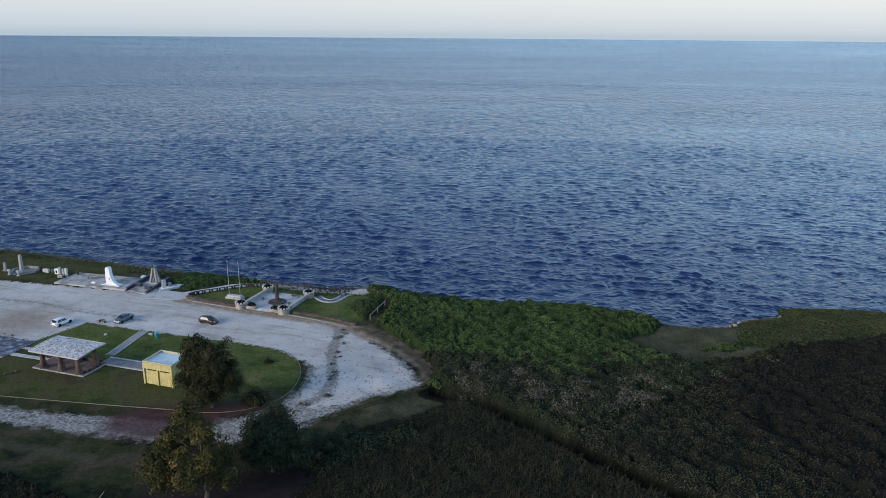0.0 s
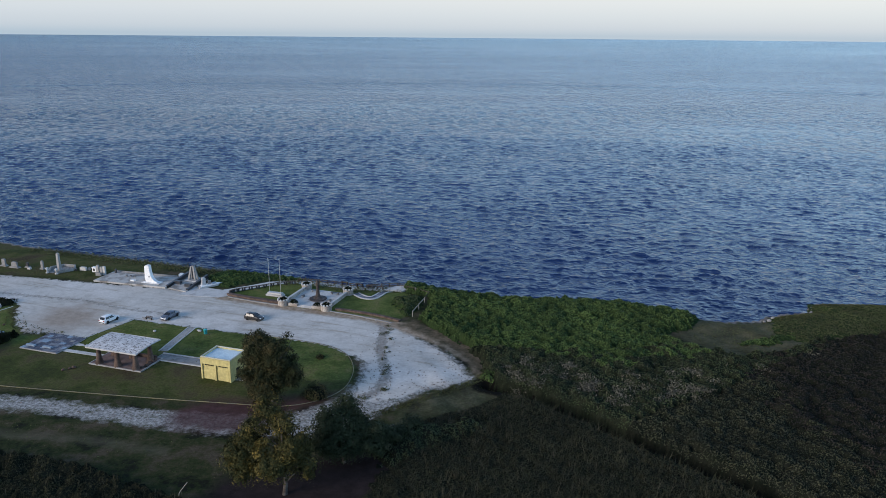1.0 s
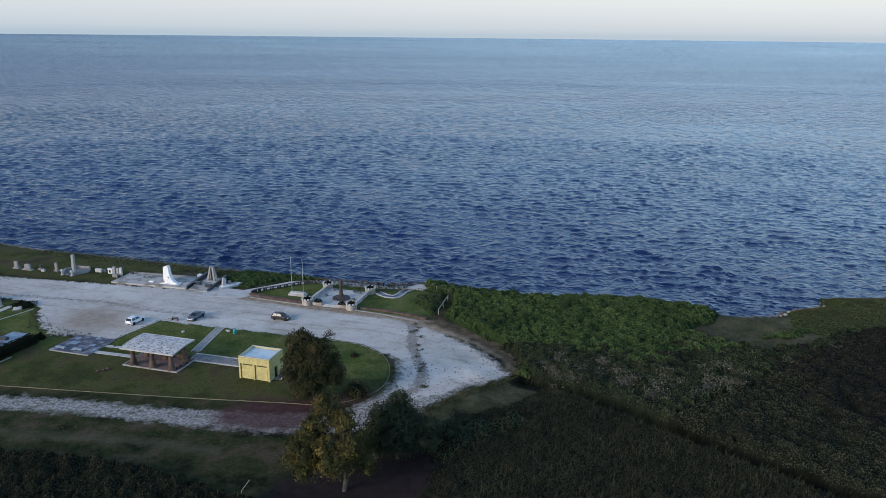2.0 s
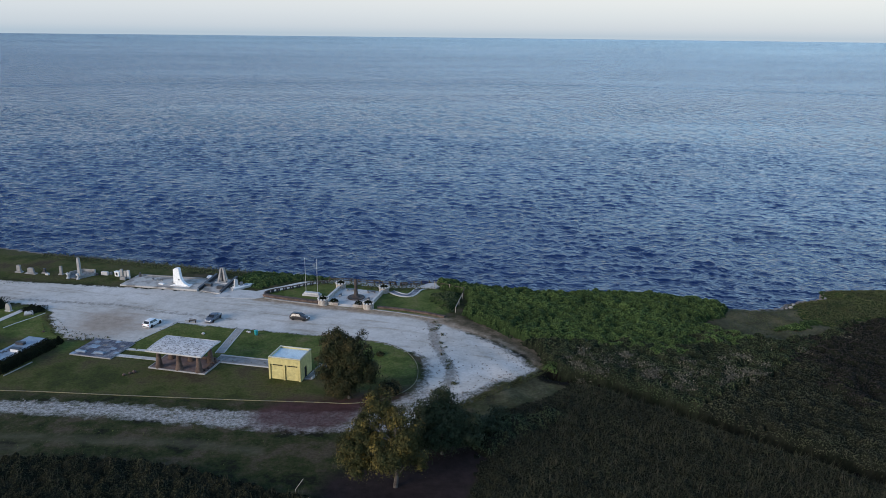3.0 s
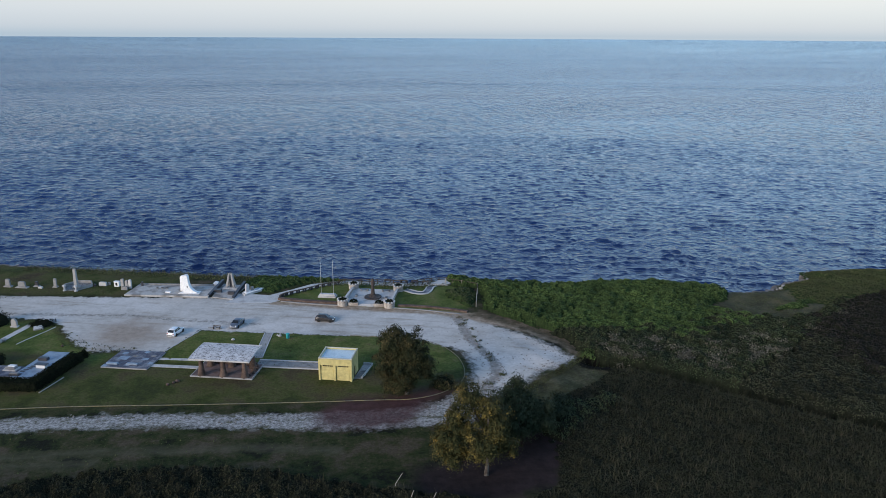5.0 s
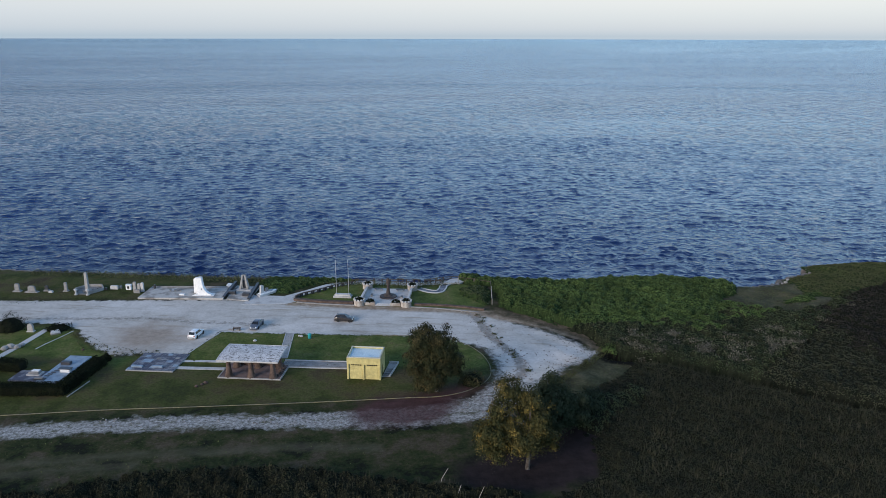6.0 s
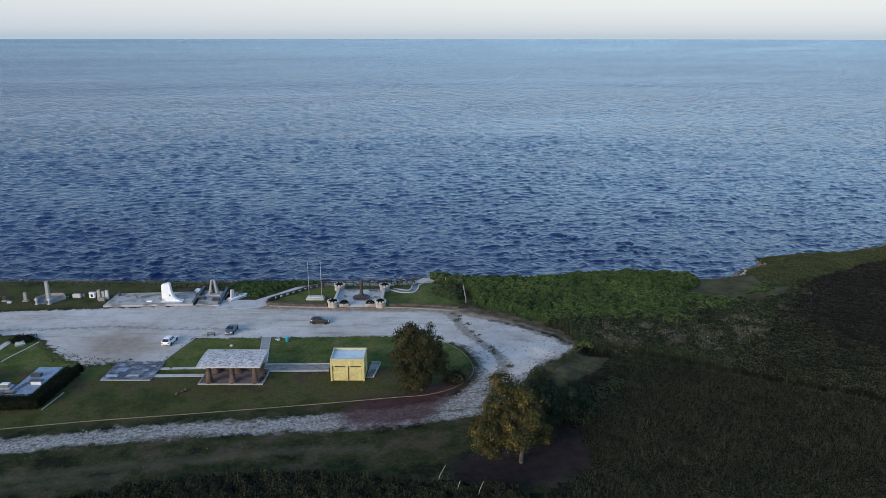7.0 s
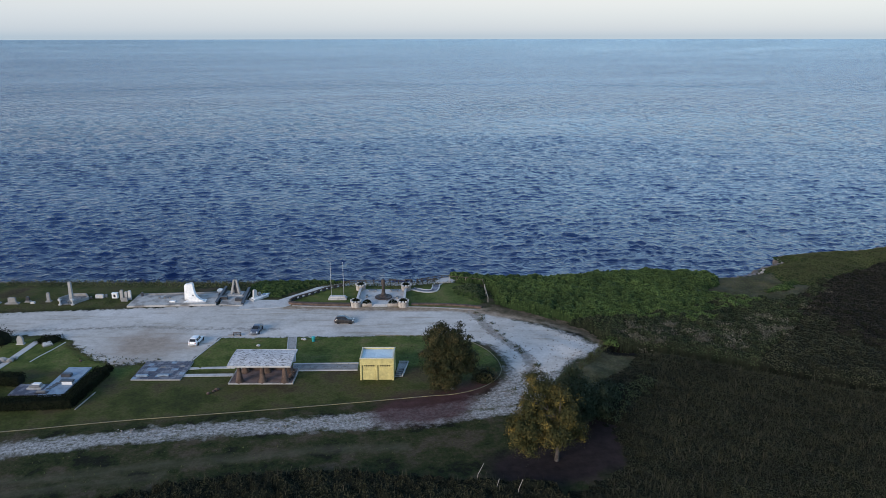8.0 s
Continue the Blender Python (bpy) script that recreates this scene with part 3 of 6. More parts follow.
def tube(points, radii, sides=8):
    """Verts and faces of a tapering, bending limb."""
    pts = [Vector(p) for p in points]
    verts, faces = [], []
    for k, (p, r) in enumerate(zip(pts, radii)):
        d = (pts[min(k + 1, len(pts) - 1)] - pts[max(k - 1, 0)]).normalized()
        a = d.orthogonal().normalized()
        b = d.cross(a)
        for s in range(sides):
            t = 2 * math.pi * s / sides
            verts.append(tuple(p + (a * math.cos(t) + b * math.sin(t)) * r))
    for k in range(len(pts) - 1):
        for s in range(sides):
            o, q = k * sides, (s + 1) % sides
            faces.append((o + s, o + q, o + sides + q, o + sides + s))
    faces.append(tuple(range(sides))[::-1])
    faces.append(tuple((len(pts) - 1) * sides + s for s in range(sides)))
    return verts, faces


def clumped(name, colours, rough=0.65, patch=0.5):
    """Tree leaves whose tint follows the sprays rather than single leaves."""
    m, nt, bsdf = shader(name)
    geo = nt.nodes.new("ShaderNodeNewGeometry")
    n = len(colours)
    spray = sums(nt, "MULTIPLY_ADD", sums(nt, "SUBTRACT", geo.outputs["Random Per Island"], 0.5), 0.16, noise_tex(nt, patch, 3.0, 0.6))
    col = ramp(nt, spray, [(0.30 + 0.42 * i / (n - 1), c) for i, c in enumerate(colours)])
    nt.links.new(col, bsdf.inputs["Base Color"])
    bsdf.inputs["Roughness"].default_value = rough
    bsdf.inputs["Specular IOR Level"].default_value = 0.06
    return m


M_BARK = weathered("grey_bark", (0.085, 0.070, 0.060), (0.17, 0.155, 0.14), 0.9, 0.8, 9.0, (0.45, 0.6), 0.6)
# Dark bodies under the leaves; shade between leaves and twigs is in their colour.
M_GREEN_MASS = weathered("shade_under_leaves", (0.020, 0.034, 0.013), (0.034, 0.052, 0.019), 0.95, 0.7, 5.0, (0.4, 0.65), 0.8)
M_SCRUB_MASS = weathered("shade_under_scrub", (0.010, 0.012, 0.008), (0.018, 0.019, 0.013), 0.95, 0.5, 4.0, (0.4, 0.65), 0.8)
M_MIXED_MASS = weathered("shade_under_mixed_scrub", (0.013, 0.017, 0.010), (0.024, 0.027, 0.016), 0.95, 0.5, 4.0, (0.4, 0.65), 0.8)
M_BEACH_LEAF = foliage("broad_shore_leaves", [(0.0522, 0.0833, 0.0271), (0.0714, 0.1109, 0.0367), (0.0606, 0.0953, 0.0307), (0.09, 0.1325, 0.0463), (0.0558, 0.0845, 0.0295), (0.075, 0.1133, 0.0379)], 0.5, 0.10)
M_MIXED_LEAF = foliage("mixed_scrub_leaves", [(0.046, 0.060, 0.029), (0.055, 0.070, 0.035), (0.051, 0.062, 0.034), (0.060, 0.070, 0.042), (0.052, 0.069, 0.032)], 0.7, 0.12)
M_LOWER_LEAF = foliage("dark_olive_scrub_leaves", [(0.042, 0.047, 0.028), (0.051, 0.056, 0.033), (0.047, 0.049, 0.032), (0.058, 0.059, 0.039)], 0.8, 0.12)
M_BROWN_LEAF = foliage("dark_dry_scrub", [(0.0310, 0.0265, 0.0237), (0.0350, 0.0305, 0.0268), (0.0330, 0.0305, 0.0252), (0.0420, 0.0365, 0.0322)], 0.8, 0.08)
M_CANE = foliage("tall_grass_blades", [(0.0375, 0.0395, 0.0245), (0.0430, 0.0455, 0.0275), (0.0465, 0.0455, 0.0310), (0.0395, 0.0425, 0.0255), (0.0690, 0.0660, 0.0480)], 0.9, 0.12)
M_NEAR_LEAF = foliage("thicket_leaves", [(0.0258, 0.0279, 0.0161), (0.0342, 0.0369, 0.0191), (0.0306, 0.0297, 0.0191), (0.0474, 0.0465, 0.0287)], 0.85, 0.12)
M_DRY = foliage("bleached_dry_stems", [(0.20, 0.17, 0.13), (0.13, 0.11, 0.085), (0.26, 0.23, 0.18)], 0.85, 0.2)
M_LOW = foliage("low_cape_grass", [(0.060, 0.066, 0.030), (0.086, 0.090, 0.044), (0.076, 0.074, 0.042), (0.090, 0.108, 0.042)], 0.8, 0.1)
M_TREE_A = clumped("dark_tree_leaves", [(0.016, 0.020, 0.011), (0.025, 0.030, 0.014), (0.037, 0.040, 0.018), (0.060, 0.052, 0.023), (0.100, 0.078, 0.034)])
M_TREE_B = clumped("yellowing_tree_leaves", [(0.022, 0.026, 0.012), (0.038, 0.042, 0.016), (0.055, 0.052, 0.020), (0.108, 0.088, 0.027), (0.22, 0.158, 0.040)])
M_TREE_C = clumped("deep_green_tree_leaves", [(0.015, 0.022, 0.013), (0.024, 0.034, 0.018), (0.036, 0.047, 0.024), (0.052, 0.060, 0.032), (0.080, 0.084, 0.050)])
M_HEDGE = foliage("dark_hedge_leaves", [(0.008, 0.011, 0.007), (0.012, 0.016, 0.009), (0.017, 0.022, 0.011)], 0.8, 0.3)

SHORE = [(-14, 152), (-12.5, 158), (-12, 166), (-18, 170.5), (-19, 176), (-13, 178), (3, 175), (21, 172), (38, 167), (47, 159), (49, 153), (45, 147), (38.5, 144), (39, 140), (43, 134.5), (45, 130), (41, 127), (33, 127.5), (28, 123.5), (22, 122.5), (17, 126), (12, 128.5), (6, 132), (-2.4, 135.4), (-8.4, 142.4)]
MIXED = [(-1.2, 121.5), (-1.6, 130), (-4, 136), (6, 134), (18, 133), (30, 134), (38, 138), (42, 136), (50, 131.5), (58, 133), (66, 138), (74, 142), (70, 134), (50, 122), (38, 113), (25, 106), (18.5, 101), (13.8, 106.2), (6.2, 113.5), (1.2, 117.2)]
LOWER = [(50, 123), (52, 102), (70, 64), (61, 61), (35.2, 84.2), (28.2, 90.8), (21.2, 97.8), (17.5, 102), (25, 107.5), (38, 114.5)]
DARK = [(46, 130), (54, 131.5), (64, 136), (76, 141), (96, 146), (120, 150), (150, 150), (150, 60), (64, 60), (51, 88), (44, 110)]
CANE = [(1.5, 116), (-3, 111.5), (-12, 107.5), (-16.5, 102.5), (-17.0, 95), (-19, 90), (-21.5, 82), (-30, 78.5), (-44, 78), (-44, 70), (-8, 63), (60, 63), (61, 67), (37, 86), (30, 92.6), (23, 99.6), (15.6, 108), (8, 115.3)]
NEAR_SCRUB = [(-34, 80.5), (-44, 84.5), (-52, 88), (-60, 92.5), (-72, 96), (-84, 97.5), (-92, 97), (-98, 96), (-108, 98), (-120, 98), (-120, 74), (-40, 70), (-34, 74)]
CAPE = [(66, 156), (70, 159.5), (79, 161.5), (82, 168), (95, 168), (107, 165), (120, 163), (160, 172), (160, 152), (120, 150), (96, 146), (76, 142), (66, 139), (62, 142), (63, 147), (65, 151)]

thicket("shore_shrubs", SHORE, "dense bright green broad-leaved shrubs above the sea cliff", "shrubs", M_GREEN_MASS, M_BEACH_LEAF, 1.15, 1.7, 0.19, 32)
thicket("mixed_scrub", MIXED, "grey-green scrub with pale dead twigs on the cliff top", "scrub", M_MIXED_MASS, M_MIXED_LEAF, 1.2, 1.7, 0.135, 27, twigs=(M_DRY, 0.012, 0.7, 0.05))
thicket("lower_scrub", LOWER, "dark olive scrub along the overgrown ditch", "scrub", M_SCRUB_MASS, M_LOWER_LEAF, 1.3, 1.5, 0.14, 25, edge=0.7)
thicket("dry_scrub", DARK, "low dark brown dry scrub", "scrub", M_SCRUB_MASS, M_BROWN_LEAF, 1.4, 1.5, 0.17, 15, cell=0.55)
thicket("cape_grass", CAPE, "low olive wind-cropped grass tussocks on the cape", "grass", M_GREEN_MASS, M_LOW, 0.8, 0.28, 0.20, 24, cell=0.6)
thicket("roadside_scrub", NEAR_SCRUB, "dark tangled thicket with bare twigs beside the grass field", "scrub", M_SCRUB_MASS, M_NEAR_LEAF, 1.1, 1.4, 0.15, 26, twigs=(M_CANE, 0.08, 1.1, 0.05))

thicket("cape_bushes", [(52, 137.8), (54, 140.4), (60, 141.5), (66, 144.5), (66, 141.5), (58, 137.5)], "low yellow-green bushes between turf and dry scrub", "shrubs", M_GREEN_MASS, M_BEACH_LEAF, 0.9, 0.7, 0.18, 26)

DEAD = [(1, 122.5), (1, 131), (6, 131), (14, 125.5), (22, 120.5), (30, 122), (36, 125), (46, 123), (38, 112), (26, 110), (15, 108.5), (8, 116)]
M_DEAD = foliage("bleached_dead_shrub", [(0.085, 0.080, 0.058), (0.135, 0.124, 0.094), (0.06, 0.060, 0.042), (0.185, 0.168, 0.132)], 0.85, 0.25)
heads = scatter(DEAD, 0.16)
heads = heads[ripple(heads[:, 0], heads[:, 1], 11.0, 7.0) > -0.15]
heads = np.concatenate([heads, [(8.1, 123.8), (8.9, 122.2), (10.8, 123.2), (6.6, 122.6), (9.8, 121.2), (4.2, 117.6), (25.5, 116.1), (23.6, 114.6), (34.2, 114.9), (35.1, 113.9), (63, 130), (50.8, 123.8)]])
p = np.repeat(heads, 90, 0)
off = rng.normal(0, 1, (len(p), 3)) * np.array([0.75, 0.75, 0.28])
c = np.stack([p[:, 0] + off[:, 0], p[:, 1] + off[:, 1], ground_z(p[:, 0], p[:, 1]) + 1.75 + off[:, 2]], 1)
tagged(quads_object("dead_shrubs", np.concatenate([blades(c[::3] - np.array([[0, 0, 0.5]]), 0.6, 0.06, 1.0), leaves(c, np.tile([[0, -0.3, 1.0]], (len(c), 1)), 0.16)]), M_DEAD),
       "pale bleached dead shrubs among the scrub", "shrubs", kind="stuff")


thicket("cliff_shrubs", [(-70, 180.5), (-66, 188.4), (-50, 184.2), (-44, 181.4), (-45, 179.4), (-52, 178.9), (-58, 176.6), (-63, 172.6), (-66, 176)], "dense green shrubs between walkway and cliff", "shrubs", M_GREEN_MASS, M_BEACH_LEAF, 0.9, 0.6, 0.17, 26)


thicket("loop_scrub", [(-20, 98), (-19, 103.4), (-12.5, 104.6), (-6, 106), (-1, 106.4), (0, 103), (-6, 98.5), (-13, 93.6), (-18, 91.5)], "dark grey-green scrub between the bushy tree and the tall grass", "scrub", M_SCRUB_MASS, M_MIXED_LEAF, 1.5, 1.7, 0.17, 26, edge=3.5)
thicket("garden_shrubs", [(-20.0, 166.6), (-12.8, 166.8), (-13.8, 160), (-16.4, 153.6), (-18.0, 154.6), (-19.0, 158.4), (-21.6, 162.4)], "dark green low shrubs between the lawn and the pipe fence", "shrubs", M_GREEN_MASS, M_MIXED_LEAF, 0.9, 0.75, 0.17, 26)


def cane_field():
    p = scatter(CANE, 34)
    cut = polygon_distance(p, CUT, False)
    p = p[-cut > 1.2 + 0.3 * ripple(p[:, 0], p[:, 1], 3.1, 0.5)]
    tall = 1.25 + 0.4 * ripple(p[:, 0], p[:, 1], 5.5, 2.0) + 0.3 * ripple(p[:, 0], p[:, 1], 2.2, 0.3)
    tall = tall * smooth(-0.5, 5.0, polygon_distance(p, CANE) + 1.2 * ripple(p[:, 0], p[:, 1], 4.0, 3.0)) + 0.2
    tall = tall * (0.55 + 0.45 * smooth(0.8, 2.4, -polygon_distance(p, CUT, False)))
    keep = rng.random(len(p)) < 0.35 + 0.65 * smooth(-0.6, 0.5, ripple(p[:, 0], p[:, 1], 2.6, 5.0))
    p, tall = p[keep], tall[keep]
    roots = np.stack([p[:, 0], p[:, 1], ground_z(p[:, 0], p[:, 1])], 1)
    ob = quads_object("tall_grass", blades(roots, tall, 0.06, 0.6), M_CANE)
    tagged(ob, "tall dark green cane grass covering the slope", "grass", kind="stuff")


cane_field()
M_CANE_LEAF = foliage("short_grass_leaves", [(0.0310, 0.0350, 0.0215), (0.0350, 0.0400, 0.0235), (0.0370, 0.0390, 0.0260), (0.0320, 0.0370, 0.0220), (0.0490, 0.0490, 0.0350)], 0.9, 0.14)
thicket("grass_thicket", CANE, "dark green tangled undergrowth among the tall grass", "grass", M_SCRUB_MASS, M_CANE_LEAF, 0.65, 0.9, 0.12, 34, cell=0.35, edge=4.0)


def turf_tufts():
    """Loose tufts over the mown and rough grass."""
    zone = [(-125, 97), (-60, 95), (-48, 90), (-30, 100), (-60, 105), (-95, 112), (-125, 114)]
    p = np.concatenate([scatter(zone, 0.5),
                        scatter([(50, 153), (64, 152), (62, 142), (58, 134), (50, 132), (42, 137), (46, 147)], 6.0), scatter([(-130, 180), (-100, 179), (-98, 188), (-130, 200)], 2.5), scatter(VERGE, 2.0), scatter(ISLAND, 1.5)])
    roots = np.stack([p[:, 0], p[:, 1], ground_z(p[:, 0], p[:, 1])], 1)
    tagged(quads_object("grass_tufts", blades(roots, 0.2, 0.16, 0.6), M_LOW), "scattered olive grass tufts", "grass", kind="stuff")
    rim = []
    for x in np.arange(-128, -16, 0.22):
        for _ in range(16):
            rim.append((x + rng.uniform(-0.3, 0.3), coast_y(x) - rng.uniform(-0.4, 6.0)))
    rim = np.array(rim)
    roots = np.stack([rim[:, 0], rim[:, 1], ground_z(rim[:, 0], rim[:, 1]) + 0.05], 1)
    c = roots + np.stack([np.zeros(len(rim)), np.zeros(len(rim)), rng.uniform(0.02, 0.4, len(rim))], 1)
    tagged(quads_object("cliff_edge_plants", leaves(c, np.tile([[0, -0.3, 1.0]], (len(c), 1)), 0.17), M_LOW), "low green creeping plants along the cliff edge", "plants", kind="stuff")


turf_tufts()


def tree(x, y, height, lobes, material, label, trunk=0.28, clusters=260, per=80, leaf=0.22, limbs=7, droop=0.35):
    """A tree with a tapered trunk, limbs and a crown of leaf sprays; lobes: centre offset and radii."""
    root = new("tree")
    root.location = (x, y, float(ground_z(x, y)))
    tagged(root, label, "tree")
    lean = rng.normal(0, 0.25, (5, 2)).cumsum(0) * 0.5
    zs = [-0.2, 0.12 * height, 0.3 * height, 0.5 * height, 0.72 * height]
    path = [(lean[i, 0], lean[i, 1], zs[i]) for i in range(5)]
    v, f = tube(path, [trunk * s for s in (1.35, 1.0, 0.82, 0.6, 0.28)], 10)
    mesh_object("trunk", v, f, M_BARK, root, True)
    for k in range(limbs):
        (cx, cy, cz), (rx, ry, rz) = lobes[k % len(lobes)]
        a = rng.uniform(0, 2 * math.pi)
        end = (cx + 0.7 * rx * math.cos(a), cy + 0.7 * ry * math.sin(a), cz + rng.uniform(-0.2, 0.6) * rz)
        s = path[1 + k % 3]
        midp = tuple(0.5 * (p + q) + d for p, q, d in zip(s, end, (0, 0, 0.4)))
        v, f = tube([s, midp, end], [trunk * 0.5, trunk * 0.3, trunk * 0.08], 6)
        mesh_object("limb", v, f, M_BARK, root, True)
    cs, ns = [], []
    weight = np.array([r[0] * r[1] * r[2] for _, r in lobes]) ** 0.7
    weight = weight / weight.sum()
    for k in range(clusters):
        (cx, cy, cz), (rx, ry, rz) = lobes[rng.choice(len(lobes), p=weight)]
        d = unit(rng.normal(0, 1, (1, 3)))[0]
        rad = 0.45 if k % 4 == 0 else rng.uniform(0.72, 1.08)
        c = np.array([cx + d[0] * rx * rad, cy + d[1] * ry * rad, max(0.6, cz + d[2] * rz * rad)])
        n = int(per * rng.uniform(0.5, 1.5))
        size = rng.uniform(0.34, 0.80)
        spray = np.clip(rng.normal(0, 1, (n, 3)), -1.7, 1.7) * np.array([size, size, 0.55 * size])
        spray[:, 2] -= droop * (spray[:, 0] ** 2 + spray[:, 1] ** 2) / size
        cs.append(c + spray)
        ns.append(unit(spray * (0.8 / size) + d * 0.5 + np.array([0, 0, 0.7])))
    quads_object("crown", leaves(np.concatenate(cs), np.concatenate(ns), leaf, 0.3), material, root)
    return root


tree(-38.8, 113.6, 14.0, [((-1.7, 0.5, 8.6), (2.7, 2.5, 3.4)), ((-1.8, 0.4, 12.6), (1.1, 1.1, 1.6)), ((-2.0, 0.4, 10.9), (1.8, 1.7, 1.8)), ((-3.5, 0, 6.2), (2.0, 2.0, 2.6)), ((1.5, 0.6, 8.2), (2.6, 2.4, 3.0)), ((-0.5, -0.3, 4.6), (3.6, 3.0, 2.8)), ((2.6, 1.6, 10.4), (1.5, 1.4, 1.5)), ((3.4, 0.2, 5.0), (2.0, 1.8, 2.2)), ((-0.9, -0.6, 2.6), (2.9, 2.5, 1.5)), ((0.4, 0.2, 10.2), (1.2, 1.1, 1.2))],
     M_TREE_A, "dense dark olive broadleaf tree beside the yellow building", clusters=290, per=135, leaf=0.155)
tree(-31.4, 86.4, 14.2, [((-2.0, 1.5, 9.6), (2.8, 2.6, 2.6)), ((-2.2, 2.4, 12.4), (1.7, 1.6, 1.4)), ((-5.4, -0.2, 7.0), (2.3, 2.1, 2.2)), ((1.8, 0.4, 8.2), (2.3, 2.2, 2.4)), ((-1.8, -1.2, 6.0), (2.8, 2.2, 1.9)), ((-4.2, 0.6, 10.2), (1.6, 1.5, 1.2)), ((2.8, -0.4, 5.2), (1.9, 1.7, 1.6)), ((-5.2, -0.6, 4.6), (2.0, 1.7, 1.3)), ((0.4, 0.6, 10.8), (1.3, 1.3, 1.2))],
     M_TREE_B, "broadleaf tree with yellowing leaves over bare red soil", clusters=220, per=150, leaf=0.155)
tree(-24.2, 94.4, 10.5, [((0.0, 0.2, 4.6), (4.0, 3.4, 3.4)), ((0.4, 2.6, 8.0), (1.7, 1.7, 1.9)), ((3.6, 0.4, 4.0), (2.8, 2.6, 2.6)), ((-3.0, 0.4, 4.4), (2.2, 2.2, 2.6)), ((2.4, 1.4, 6.6), (1.8, 1.7, 1.6)), ((-1.6, 1.2, 7.2), (1.9, 1.8, 1.8)), ((6.2, 3.6, 2.6), (2.6, 2.6, 2.0)), ((9.6, 6.4, 1.8), (2.6, 2.6, 1.6))],
     M_TREE_C, "dark dense bushy tree beside the gravel loop", clusters=320, per=120, leaf=0.165, trunk=0.22)

# ---- building tools ----
YAW = -18.2


def thing(name, x, y, rz=0.0, label="", category="", group="", z=None):
    ob = new(name)
    ob.matrix_basis = pose(x, y, float(ground_z(x, y)) if z is None else z, 0, 0, rz)
    return tagged(ob, label, category, group)


def part(name, bm, material, parent, label="", smooth_shade=False):
    me = bpy.data.meshes.new(name)
    bm.normal_update()
    bm.to_mesh(me)
    bm.free()
    if smooth_shade:
        me.polygons.foreach_set("use_smooth", np.ones(len(me.polygons), bool))
    me.materials.append(material)
    ob = new(name, me)
    ob.parent = parent
    return tagged(ob, label)


def add_box(bm, size, centre, rz=0.0, bevel=0.03, rx=0.0, ry=0.0):
    r = bmesh.ops.create_cube(bm, size=1.0, matrix=pose(*centre, rx, ry, rz) @ Matrix.Diagonal((*size, 1)))
    if bevel:
        es = {e for v in r["verts"] for e in v.link_edges}
        bmesh.ops.bevel(bm, geom=list(es), offset=min(bevel, 0.3 * min(size)), segments=1, affect="EDGES", profile=0.5)
    return bm


def box(size, centre, rz=0.0, bevel=0.03, rx=0.0, ry=0.0):
    return add_box(bmesh.new(), size, centre, rz, bevel, rx, ry)


def lathe(profile, sides=20, centre=(0, 0, 0), bm=None):
    """A turned shape from (radius, height) pairs."""
    bm = bm or bmesh.new()
    rings = [[bm.verts.new((centre[0] + r * math.cos(2 * math.pi * s / sides), centre[1] + r * math.sin(2 * math.pi * s / sides), centre[2] + z)) for s in range(sides)] for r, z in profile]
    for a, b in zip(rings, rings[1:]):
        for s in range(sides):
            bm.faces.new((a[s], a[(s + 1) % sides], b[(s + 1) % sides], b[s]))
    bm.faces.new(rings[0][::-1])
    bm.faces.new(rings[-1])
    return bm


def slab(poly, bottom, top, bm=None):
    """A plate over a polygon."""
    bm = bm or bmesh.new()
    lo = [bm.verts.new((x, y, bottom)) for x, y in poly]
    hi = [bm.verts.new((x, y, top)) for x, y in poly]
    bm.faces.new(hi)
    bm.faces.new(lo[::-1])
    n = len(poly)
    for i in range(n):
        bm.faces.new((lo[i], lo[(i + 1) % n], hi[(i + 1) % n], hi[i]))
    bmesh.ops.recalc_face_normals(bm, faces=bm.faces)
    return bm


def upright(profile, thick, bm=None, y=0.0):
    """A plate standing in the xz plane with the given outline."""
    bm = bm or bmesh.new()
    a = [bm.verts.new((x, y - thick / 2, z)) for x, z in profile]
    b = [bm.verts.new((x, y + thick / 2, z)) for x, z in profile]
    bm.faces.new(a)
    bm.faces.new(b[::-1])
    n = len(profile)
    for i in range(n):
        bm.faces.new((a[i], b[i], b[(i + 1) % n], a[(i + 1) % n]))
    bmesh.ops.recalc_face_normals(bm, faces=bm.faces)
    return bm


def ribbon(points, width, bottom, top, bm=None):
    """A strip of constant width along a line on the ground."""
    bm = bm or bmesh.new()
    p = [Vector((x, y)) for x, y in points]
    left, right = [], []
    for i, q in enumerate(p):
        d = (p[min(i + 1, len(p) - 1)] - p[max(i - 1, 0)]).normalized()
        nrm = Vector((-d.y, d.x)) * width / 2
        left.append(q + nrm)
        right.append(q - nrm)
    g = [float(ground_z(q.x, q.y)) for q in p]
    rings = [[bm.verts.new((*l, z + bottom)), bm.verts.new((*l, z + top)), bm.verts.new((*r, z + top)), bm.verts.new((*r, z + bottom))] for l, r, z in zip(left, right, g)]
    for a, b in zip(rings, rings[1:]):
        for k in range(4):
            bm.faces.new((a[k], a[(k + 1) % 4], b[(k + 1) % 4], b[k]))
    bm.faces.new(rings[0])
    bm.faces.new(rings[-1][::-1])
    bmesh.ops.recalc_face_normals(bm, faces=bm.faces)
    return bm


